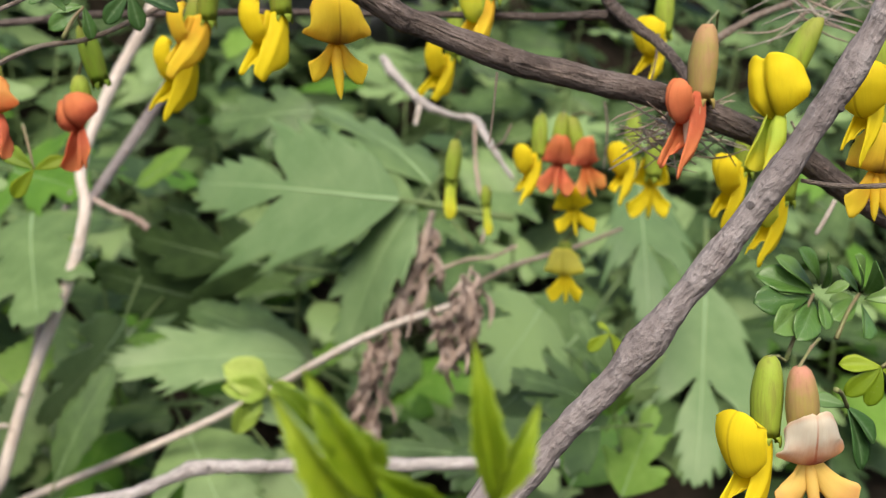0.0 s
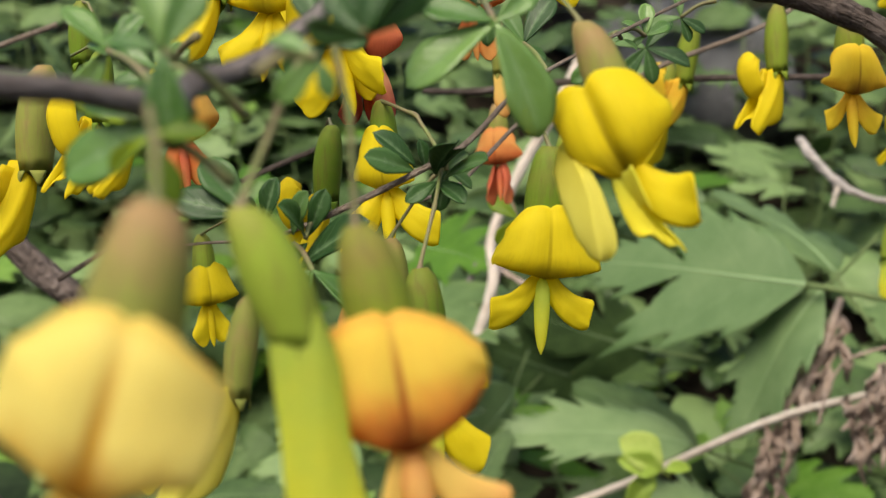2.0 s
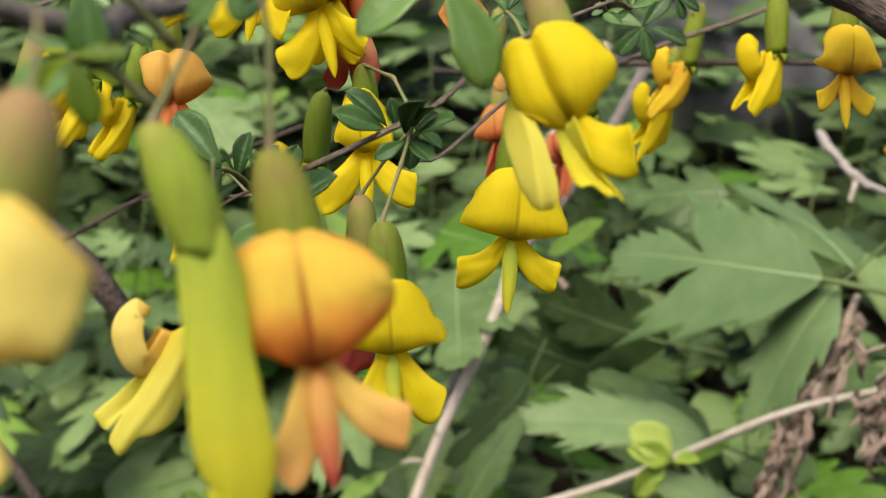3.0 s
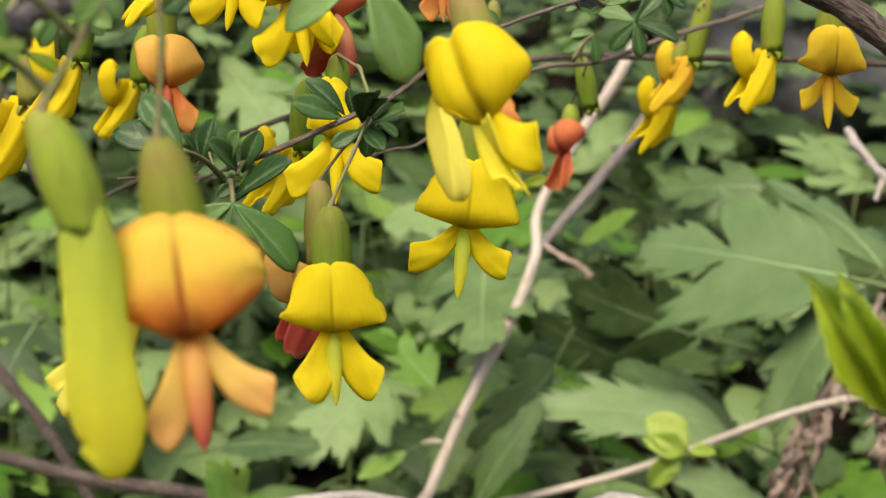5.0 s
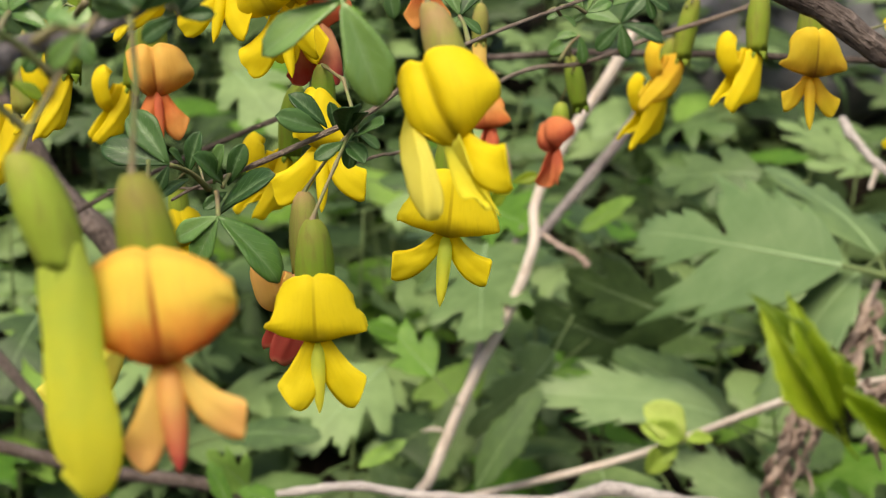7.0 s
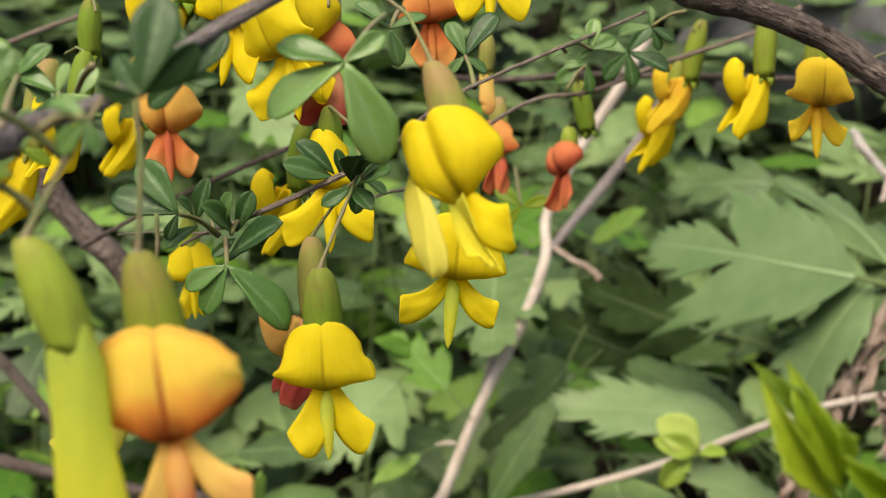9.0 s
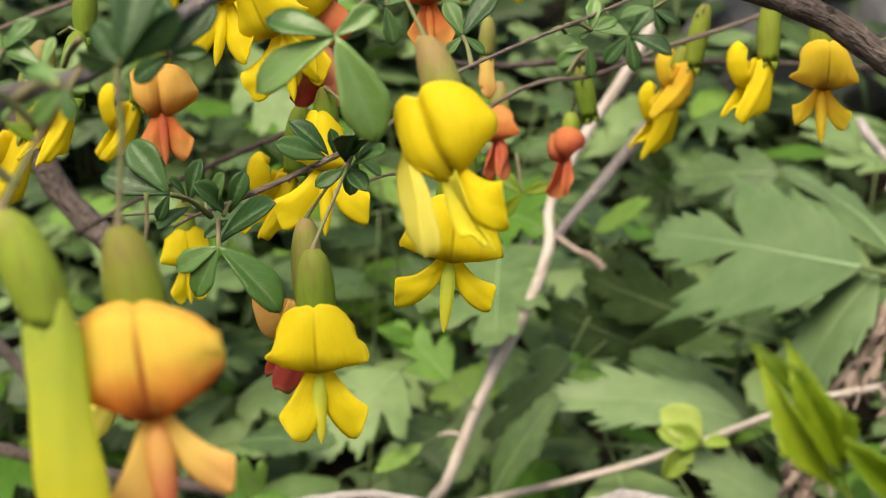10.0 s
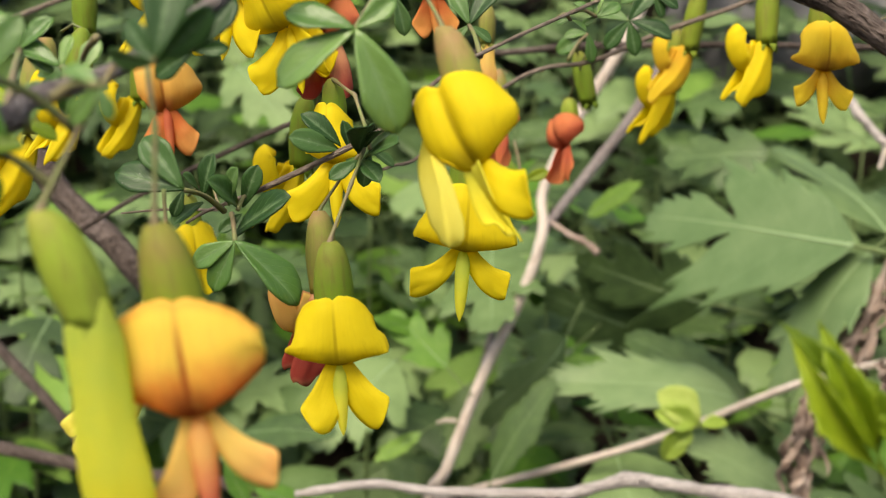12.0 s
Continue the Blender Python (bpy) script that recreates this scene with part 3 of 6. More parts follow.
def flower(at, hang, s=1.0, yaw=0, pitch=0, roll=0, skin="yellow", lower="", cup="green", curl=100, spread=28, fold=0.32, lean=0.0,
           cal=0.0185, label="", seed=1, keel="", wide=1.0, out=False, round_=False, tall=1.0, cw=1.0, ww=1.0, drape="", tilt=0.0, kw=1.0, wl=1.0, domed=False, nod=0, dent=1.0, skew=0, sweep=1.0, group="pea flowers on the shrub"):
    """A hanging pea flower. at: its throat; hang: where its stalk meets the twig; yaw: degrees that it is turned from -y."""
    rnd = random.Random(seed)
    m = pose(*at, pitch, roll, yaw)
    ob = empty("pea_flower", m, label, "flower", group)
    low = PETALS[lower or skin]
    foot = -0.0008 if out else 0.006 if round_ else 0.0045
    lean = lean or (0.12 if out else 0.0)
    if out:
        part("banner", side_banner_mesh(s, PETALS[skin], rnd, wide / 0.7, tall), ob)
    elif round_:
        part("banner", hood_mesh(s, PETALS[skin], rnd, wide, tall, dent), ob, m=pose(0, 0, 0, 0, nod, 0))
    else:
        part("banner", banner_mesh(s, PETALS[skin], curl, rnd, fold, wide, tall, domed), ob)
    if drape:
        part("wing", draped_wing_mesh(s, PETALS[drape], rnd), ob, "long pale folded wing petal")
    elif out:
        part("wing", side_wing_mesh(s, low, -1, rnd, 0.0195 * wl, ww, sweep), ob)
    else:
        part("wing", wing_mesh(s, low, -1, (spread - skew) * rnd.uniform(0.9, 1.1), rnd, 0.0132 * wl * rnd.uniform(0.92, 1.06), 0.0031 * ww), ob)
    if out:
        part("wing", side_wing_mesh(s, low, 1, rnd, 0.0195 * wl, ww, sweep), ob)
    else:
        part("wing", wing_mesh(s, low, 1, (spread + skew) * rnd.uniform(0.9, 1.1), rnd, 0.0132 * wl * rnd.uniform(0.92, 1.06), 0.0031 * ww), ob)
    if drape:
        part("keel", side_wing_mesh(s, PETALS[keel], 1, rnd, 0.0142, 0.85), ob, "folded lime yellow keel", pose(-0.0012 * s, -0.003 * s, -0.0008 * s, 0, 0, 74))
    else:
        part("keel", keel_mesh(s, PETALS[keel or lower or skin], 0.0135, 0.0014 * kw), ob)
    cup_parts(ob, s, cup, cal, 0.0034 * cw, lean, foot, tilt, {"green": "green calyx cup", "olive": "olive green calyx cup", "brown": "brownish green calyx cup", "lime": "lime green calyx cup", "rosy": "rosy brown calyx cup"}[cup])
    stalk(ob, (tilt * cal * s, 0.0012 * s + lean * cal * s, (foot + cal) * s), hang, s)
    return ob


def bud(at, hang, s=1.0, yaw=0, pitch=0, roll=0, skin="lime", cup="green", body=0.02, wide=0.0035, cal=0.016, cw=1.0, tilt=0.0, label="", seed=1):
    """A flower that is still closed: the calyx with the folded petals as one long flattened bag below it."""
    m = pose(*at, pitch, roll, yaw)
    ob = empty("flower_bud", m, label, "flower bud", "pea flowers on the shrub")
    pts = [(0, 0.001 * s, 0.005 * s, 0.5 * wide * s), (0, 0.0006 * s, 0.0006 * s, 0.8 * wide * s), (0.0002 * s, -0.001 * s, -0.35 * body * s, 0.84 * wide * s),
           (0.0006 * s, -0.002 * s, -0.72 * body * s, 1.0 * wide * s), (0.0003 * s, -0.0026 * s, -0.92 * body * s, 0.74 * wide * s), (-0.0012 * s, -0.003 * s, -body * s, 0.42 * wide * s)]
    v, f, uv = tube_data(pts, 26, 8, 0.06, seed, 120)
    v = [(x, y * 0.5 - 0.1 * wide * s * max(0.0, 1 - abs(x / (wide * s) - 0.25 - 12 * z / s) / 0.4), z - 0.35 * x) for x, y, z in v]
    if body > 0:
        part("folded_petals", mesh_of("folded_petals", v, f, PETALS[skin], [(0.15 + 0.3 * a, b) for a, b in uv]), ob)
    cup_parts(ob, s, cup, cal, 0.0031 * cw, 0, 0.001, tilt)
    stalk(ob, (tilt * cal * s, 0.0012 * s, (0.001 + cal) * s), hang, s)
    return ob


# ---- leaves ----
def blade_rows(length, width, teeth=0, depth=0.18, cup=0.25, arch=0.15, peak=0.4, tipw=0.0, n_u=7, m=Matrix(), wave=0.0, seed=0):
    """Rows of a leaf blade along +y: saw-toothed where teeth are given, folded along the midrib and arched."""
    n_s = max(12, teeth * 4 + 1)
    rows = []
    for i in range(n_s):
        t = i / (n_s - 1)
        w = (t / peak) ** 0.75 if t < peak else max(0.0, 1 - ((t - peak) / (1 - peak)) ** (1.7 if tipw else 1.3)) ** (0.55 if tipw else 0.95)
        w = width / 2 * max(w, 0.02)
        if teeth:
            f = (t * teeth) % 1.0
            w *= 1 - depth * f if t < 0.97 else 1
        row = []
        for j in range(n_u):
            u = -1 + 2 * j / (n_u - 1)
            yy = length * t + (abs(u) * w * 0.5 if teeth else abs(u) * w * 0.15 * t)
            zz = cup * abs(u) * w - arch * length * t * t + wave * width * math.sin(7 * t + 3 * u + seed)
            row.append(m @ Vector((u * w, yy, zz)))
        rows.append([tuple(v) for v in row])
    return rows


def joined(grids, thick):
    verts, faces, uvs = [], [], []
    for g in grids:
        v, f, uv = sheet(g, thick)
        o = len(verts)
        verts += [tuple(q) for q in v]
        faces += [tuple(i + o for i in q) for q in f]
        uvs += uv
    return verts, faces, uvs


SHAPES = {
    # along the midrib: where each side vein leaves it, how long it is and its angle, as shares of the leaf's length
    "big": ((0, 0.05, 0.15, 0.3, 0.36, 0.42, 0.48, 0.55, 0.7, 0.85, 1), (0.03, 0.16, 0.34, 0.62, 0.5, 0.27, 0.06, 0.27, 0.27, 0.16, 0), ((0, 62), (0.15, 43), (0.3, 31), (0.55, 30), (0.85, 24), (1, 8))),
    "deep": ((0, 0.06, 0.1, 0.16, 0.2, 0.24, 0.3, 0.36, 0.42, 0.47, 0.52, 0.58, 0.7, 0.85, 1), (0.03, 0.26, 0.42, 0.52, 0.38, 0.11, 0.18, 0.42, 0.52, 0.36, 0.11, 0.2, 0.26, 0.17, 0), ((0, 78), (0.2, 56), (0.42, 42), (0.58, 34), (0.85, 24), (1, 8))),
    "cut": ((0, 0.08, 0.16, 0.22, 0.27, 0.36, 0.45, 0.52, 0.58, 0.7, 0.85, 1), (0.04, 0.33, 0.52, 0.42, 0.2, 0.4, 0.52, 0.36, 0.2, 0.27, 0.17, 0), ((0, 72), (0.2, 52), (0.45, 38), (0.6, 32), (0.85, 24), (1, 8))),
    "oval": ((0, 0.1, 0.25, 0.4, 0.6, 0.8, 1), (0.03, 0.24, 0.36, 0.37, 0.32, 0.19, 0), ((0, 66), (0.25, 47), (0.6, 36), (1, 10))),
    "slim": ((0, 0.1, 0.25, 0.4, 0.6, 0.8, 1), (0.02, 0.15, 0.24, 0.27, 0.24, 0.15, 0), ((0, 60), (0.25, 42), (0.6, 34), (1, 10))),
    "broad": ((0, 0.08, 0.22, 0.38, 0.5, 0.56, 0.64, 0.8, 1), (0.04, 0.3, 0.46, 0.5, 0.42, 0.32, 0.36, 0.22, 0), ((0, 68), (0.25, 48), (0.55, 36), (1, 10))),
}


def ray_leaf(length, shape, seed, teeth=9, depth=0.2, n_s=46, n_u=9, flat=1.0):
    """Rows of a cut, saw-toothed leaf along +y: each row runs along a side vein from the midrib to the edge."""
    rnd = random.Random(seed)
    at, reach, turn = SHAPES[shape]
    jig = {sg: [rnd.uniform(0.84, 1.14) for _ in range(8)] for sg in (-1, 1)}
    ph = {sg: rnd.random() for sg in (-1, 1)}
    arch, cup, droop = flat * rnd.uniform(0.06, 0.26), flat * rnd.uniform(0.02, 0.22), flat * rnd.uniform(0.1, 0.5)
    roll = [rnd.uniform(0, 6) for _ in range(3)]
    rows = []
    for i in range(n_s):
        o = i / (n_s - 1)
        an = radians(float(np.interp(o, *zip(*turn))))
        row = []
        for j in range(n_u):
            u = -1 + 2 * j / (n_u - 1)
            sg = -1 if u < 0 else 1
            r = float(np.interp(o, at, reach)) * float(np.interp(o, np.linspace(0, 1, 8), jig[sg]))
            if 0.1 < o < 0.97:
                r *= 1 - depth * (1 - (o * teeth + ph[sg] + 0.35 * math.sin(11 * o + roll[2] * sg)) % 1.0)
            r = max(r, 0.002)
            x, y = sg * math.sin(an) * r * abs(u), o + math.cos(an) * r * abs(u)
            z = cup * abs(x) - droop * x * x - arch * y * y + flat * (0.03 * abs(x) * math.sin(9 * y + roll[0] + sg) + 0.02 * math.sin(5 * y + 6 * x + roll[1]))
            row.append((x * length, y * length, z * length))
        rows.append(row)
    return rows


def lobed_leaf(name, length, shape, mat, seed, teeth=8, n_s=40, n_u=7):
    """The whole leaf with its stalk as one mesh, for the herbs further off."""
    rows = ray_leaf(length, shape, seed, teeth, 0.22, n_s, n_u)
    v, f, uv = joined([rows], 0.0005)
    sv, sf, su = tube_data([(0, -0.45 * length, -0.06 * length, 0.0013), (0, -0.12 * length, 0.0, 0.0011), (0, 0.1 * length, -0.002, 0.0006)], 6, 4)
    n = len(v)
    v += [tuple(q) for q in sv]
    f += [tuple(i + n for i in q) for q in sf]
    uv += [(0.5, 0.5)] * len(sv)
    return mesh_of(name, v, f, mat, uv)


def split_leaf(length, shape, mat, seed, teeth=9, flat=1.0, depth=0.2):
    """The same leaf with a mesh each for blade, midrib and stalk."""
    rows = ray_leaf(length, shape, seed, teeth, depth, 82, 13, flat)
    mid = len(rows[0]) // 2
    rib = [(*rows[k][mid], r) for k, r in ((0, 0.0009), (14, 0.0007), (30, 0.00045), (48, 0.0003), (64, 0.0002), (76, 0.0001))]
    rib = [(x, y, z + 0.0003, r) for x, y, z, r in rib]
    return [("blade", mesh_of("blade", *sheet_mat(rows, 0.0005, mat))), ("midrib", limb("midrib", rib, MIDRIB, 0.0, 6, 4)),
            ("leaf_stalk", limb("leaf_stalk", [(0, -0.45 * length, -0.06 * length, 0.0014), (0, -0.12 * length, -0.002, 0.0012), (0, 0.0, rows[0][mid][2], 0.0011)], HERB_STEM, 0.0, 6, 4))]


def young_leaf(length, width, mat, seed, teeth, cup, arch):
    """A soft young leaf, still folded along its midrib and wavy at the rim."""
    rows = blade_rows(length, width, teeth, 0.22, cup, arch, 0.42, 0.0 if teeth else 1.0, 9, wave=0.06 if teeth else 0.025, seed=seed)
    mid = len(rows[0]) // 2
    n = len(rows) - 1
    rib = [(rows[k][mid][0], rows[k][mid][1], rows[k][mid][2] + 0.0004, r) for k, r in ((0, 0.0012), (n // 3, 0.0008), (2 * n // 3, 0.0005), (n - 1, 0.0002))]
    return [("blade", mesh_of("blade", *sheet_mat(rows, 0.0006, mat))), ("midrib", limb("midrib", rib, mat, 0.0, 6, 4)),
            ("leaf_stalk", limb("leaf_stalk", [(0, -0.3 * length, -0.05 * length, 0.0018), (0, -0.1 * length, -0.004, 0.0015), (0, 0.0, rows[0][mid][2], 0.0013)], mat, 0.0, 6, 4))]


HERB_LEAVES = [lobed_leaf("leaf", 0.12, "cut", LEAF_HERB, 3), lobed_leaf("leaf", 0.12, "deep", LEAF_HERB, 4, 7), lobed_leaf("leaf", 0.12, "big", LEAF_HERB, 5, 8),
               lobed_leaf("leaf", 0.12, "broad", LEAF_HERB, 6, 9), lobed_leaf("leaf", 0.12, "deep", LEAF_HERB, 7, 9), lobed_leaf("leaf", 0.12, "cut", LEAF_HERB, 8, 9)]
BRIGHT_LEAVES = [lobed_leaf("leaf", 0.12, "cut", LEAF_BRIGHT, 13), lobed_leaf("leaf", 0.12, "slim", LEAF_BRIGHT, 14, 7), lobed_leaf("leaf", 0.12, "oval", LEAF_BRIGHT, 15, 7)]
HERB_FAR = [lobed_leaf("leaf", 0.12, sh, LEAF_HERB, 40 + k, 7, 26, 5) for k, sh in enumerate(("cut", "broad", "big", "deep", "broad", "oval"))]
CUT = {
    "big": split_leaf(0.12, "big", LEAF_HERB_PALE, 23, 9, 0.9, 0.34),
    "broad": split_leaf(0.12, "broad", LEAF_HERB_PALE, 24, 9, 1.1, 0.3),
    "cut": split_leaf(0.12, "cut", LEAF_HERB, 25, 9, 0.8),
    "deep": split_leaf(0.12, "deep", LEAF_HERB, 26, 8),
    "oval": split_leaf(0.12, "oval", LEAF_HERB, 27, 11, 0.7),
    "bright": split_leaf(0.12, "cut", LEAF_BRIGHT, 28, 8),
    "bright_oval": split_leaf(0.12, "slim", LEAF_BRIGHT, 29, 7),
    "sprout": young_leaf(0.12, 0.105, LEAF_SPROUT, 31, 0, 0.3, 0.3),
    "sprout_slim": young_leaf(0.12, 0.07, LEAF_SPROUT, 32, 0, 0.5, 0.35),
    "shoot": young_leaf(0.12, 0.07, LEAF_FRESH, 33, 6, 0.75, 0.3),
    "shoot_slim": young_leaf(0.12, 0.05, LEAF_FRESH, 34, 7, 1.0, 0.4),
}


def leaflet_mesh(length, width, mat, seed, arch=0.12):
    rnd = random.Random(seed)
    v, f, uv = joined([blade_rows(length, width, 0, 0, rnd.uniform(0.15, 0.4), arch + rnd.uniform(-0.05, 0.1), 0.62, 1.0, 7, wave=0.02, seed=seed)], 0.0004)
    return mesh_of("leaflet", v, f, mat, uv)


LEAFLETS = {k: [leaflet_mesh(0.02, 0.0098, mt, q) for q in range(4)] for k, mt in (("dark", LEAF_SHRUB), ("pale", LEAF_SHRUB_PALE), ("fresh", LEAF_FRESH))}


def spray(base, tips, skin, label, normal=(0.1, -0.8, 0.6), stem=None, seed=0, slim=1.0):
    """A shrub leaf: a few leaflets that spring from one point, with a short stalk to the twig. tips: end point of each leaflet."""
    rnd = random.Random(seed)
    ob = empty("leaf_spray", Matrix.Translation(base), label, "leaf", "leaves of the shrub")
    b = Vector(base)
    for k, tip in enumerate(tips):
        own = Vector(tip[0]) - b if len(tip) == 2 else Vector()
        d = Vector(tip[1] if len(tip) == 2 else tip) - b - own
        n = Vector(normal) + Vector((rnd.uniform(-0.35, 0.35), 0, rnd.uniform(-0.3, 0.3)))
        m = Matrix.Translation(own) @ facing((0, 0, 0), d, n) @ Matrix.Diagonal((slim * d.length / 0.02, d.length / 0.02, d.length / 0.02, 1))
        part("leaflet", LEAFLETS[skin][(k + seed) % 4], ob, m=m)
    if stem is not None:
        e = Vector(stem) - b
        part("leaf_stalk", limb("leaf_stalk", [(0, 0, 0, 0.0005), (*(e * 0.5 + Vector((0, 0, 0.001))), 0.0005), (*e, 0.0007)], STALK, 0.05, 6, 4), ob)
    return ob


# ---- ground: one sheet, a low bank behind the herbs, running out to the horizon ----
def ground():
    xs = np.concatenate([[-300, -60, -15, -5, -2.5], np.linspace(-1.4, 2.0, 60), [3, 5, 15, 60, 300]])
    ys = np.concatenate([[-300, -60, -15, -5, -2, -1], np.linspace(-0.5, 2.6, 56), [3.5, 6, 15, 60, 300]])
    verts = []
    for y in ys:
        for x in xs:
            h = 0.6 * (1 + math.tanh((y - 1.75) * 1.6))
            h += 0.05 * noise.noise(Vector((x * 2.1, y * 2.1, 0))) + 0.02 * noise.noise(Vector((x * 9, y * 9, 3)))
            verts.append((x, y, h))
    nx = len(xs)
    faces = [(j * nx + i, j * nx + i + 1, (j + 1) * nx + i + 1, (j + 1) * nx + i) for j in range(len(ys) - 1) for i in range(nx - 1)]
    ob = new("ground", mesh_of("ground", verts, faces, SOIL))
    return tagged(ob, "dark moist soil bank under the herbs", "ground", kind="structure")


ground()


def rise(x, y):
    return 0.6 * (1 + math.tanh((y - 1.75) * 1.6)) + 0.05 * noise.noise(Vector((x * 2.1, y * 2.1, 0)))


def boulder(at, size, seed):
    bm = bmesh.new()
    bmesh.ops.create_icosphere(bm, subdivisions=4, radius=1.0)
    for v in bm.verts:
        q = v.co * 1.3 + Vector((seed * 3.1, 0, 0))
        v.co *= 1 + 0.25 * noise.noise(q) + 0.08 * noise.noise(q * 3.5)
        v.co = Vector((v.co.x * size[0], v.co.y * size[1], v.co.z * size[2]))
    me = bpy.data.meshes.new("boulder")
    bm.to_mesh(me)
    bm.free()
    me.materials.append(STONE)
    me.polygons.foreach_set("use_smooth", [True] * len(me.polygons))
    ob = new("boulder", me)
    ob.location = at
    return tagged(ob, "weathered grey stone half sunk in the bank", "stone", "stones on the bank")


boulder((0.53, 1.72, 0.68), (0.17, 0.13, 0.13), 2)


def branch(name, points, mat, label, category, rough, seed):
    """A woody limb through rows of x, y, z, radius, with knots where buds and side shoots have been."""
    r = max(p[3] for p in points)
    sides, steps = (16, 12) if r > 0.002 else (9, 8)
    v, f, uv = tube_data(points, sides, steps, rough, seed, 0.55 / max(r, 0.0012))
    ob = new(name, mesh_of(name, v, f, mat, uv))
    tagged(ob, label, category, "woody stems")
    if r > 0.0012 and mat is not DRY:
        rnd = random.Random(seed)
        c = glide(points, 6)
        for k in range(3, len(c) - 2, 9):
            q = c[k]
            d = Vector((rnd.uniform(-1, 1), rnd.uniform(-1, 0.2), rnd.uniform(-0.6, 1))).normalized()
            a = Vector(q[:3]) + d * q[3] * 0.6
            e = Vector(q[:3]) + d * q[3] * rnd.uniform(1.0, 1.25)
            part("bark_knot", limb("bark_knot", [(*a, q[3] * 0.5), (*a.lerp(e, 0.6), q[3] * 0.38), (*e, q[3] * 0.12)], mat, 0.3, 7, 3, seed + k, 200), ob)
    return ob


# ---- herbs behind the shrub ----
def herb_plant(x, y, height, seed, meshes, label):
    rnd = random.Random(seed)
    z0 = rise(x, y) - 0.02
    ob = empty("herb_plant", Matrix.Translation((x, y, z0)), label, "herb plant", "herbs on the bank")
    bx, by = rnd.uniform(-0.08, 0.08), rnd.uniform(-0.12, 0.0)
    pts = [(0, 0, 0, 0.0024), (bx * 0.3, by * 0.2, height * 0.4, 0.0019), (bx, by, height, 0.0008)]
    part("stem", limb("stem", pts, HERB_STEM, 0.05, 7, 6), ob)
    line = glide(pts, 10)
    turn = rnd.uniform(0, 6.28)
    count = max(8, int(height / 0.028))
    for k in range(count):
        t = 0.12 + 0.88 * k / (count - 1)
        q = line[min(len(line) - 1, int(t * (len(line) - 1)))]
        turn += 2.4 + rnd.uniform(-0.4, 0.4)
        size = rnd.uniform(0.65, 1.05) * (1.1 - 0.45 * max(0, t - 0.6) / 0.4)
        rise_a = rnd.uniform(-35, 25) + 35 * max(0, t - 0.8)
        d = Vector((math.cos(turn), math.sin(turn) * 0.8 - 0.35, math.tan(radians(rise_a)) * 0.8)).normalized()
        n = Vector((0, -0.55, 0.85)) + Vector((rnd.uniform(-0.3, 0.3), rnd.uniform(-0.3, 0.2), 0))
        m = facing(Vector(q[:3]) + d * 0.03 * size, Vector(q[:3]) + d, n) @ Matrix.Scale(size, 4)
        part("leaf", rnd.choice(meshes), ob, m=m)
    return ob


rnd = random.Random(11)
for k in range(132):
    row = k % 6
    x = -0.7 - 0.08 * row + (2.1 + 0.3 * row) * ((k // 6) + rnd.random()) / 22
    y = 1.0 + 0.17 * row + rnd.uniform(-0.05, 0.05) - 0.12 * max(0, x - 0.5)
    fresh = rnd.random() < 0.14
    height = rnd.uniform(0.36, 0.52) - 0.03 * max(0, 3 - row)
    herb_plant(x, y, height, 100 + k, BRIGHT_LEAVES if fresh else HERB_LEAVES if row < 2 else HERB_FAR,
               "leafy herb with bright fresh green leaves" if fresh else "leafy herb with deeply cut grey green leaves")

for k in range(40):
    x, y = -0.95 + 1.0 * (k + rnd.random()) / 40, 1.42 + 0.14 * (k % 4) + rnd.uniform(-0.05, 0.05)
    herb_plant(x, y, rnd.uniform(0.32, 0.46), 300 + k, HERB_FAR, "leafy herb with deeply cut grey green leaves")


def key_leaf(base, tip, kind, normal, width, label="large toothed green herb leaf on a long stalk"):
    """A single large herb leaf: its lobes and its stalk, which leads down into the herbs."""
    d = Vector(tip) - Vector(base)
    k = d.length / 0.12
    ob = empty("herb_leaf", facing(base, tip, normal), label, "leaf", "large herb leaves")
    for name, me in CUT[kind]:
        part(name, me, ob, "pale green midrib" if name == "midrib" else "", Matrix.Diagonal((k * width, k, k, 1)))
    return ob


# branches and canes
branch('branch', [(0.0260, 0.2846, 0.6108, 0.0032), (0.0470, 0.2865, 0.5988, 0.0032), (0.0621, 0.2878, 0.5913, 0.0034), (0.0713, 0.2876, 0.5888, 0.0034), (0.0813, 0.2874, 0.5870, 0.0035), (0.0991, 0.2868, 0.5798, 0.0035), (0.1155, 0.2858, 0.5691, 0.0035), (0.1200, 0.2847, 0.5670, 0.0033), (0.1411, 0.2765, 0.5571, 0.0035), (0.1621, 0.2701, 0.5511, 0.0035), (0.1769, 0.2667, 0.5472, 0.0035), (0.1938, 0.2630, 0.5405, 0.0035), (0.2155, 0.2577, 0.5300, 0.0036), (0.2334, 0.2536, 0.5172, 0.0036), (0.2586, 0.2517, 0.5032, 0.0037)],
       BARK_DARK, 'dark brown rough shrub branch arching over the herbs', 'branch', 0.16, 2)
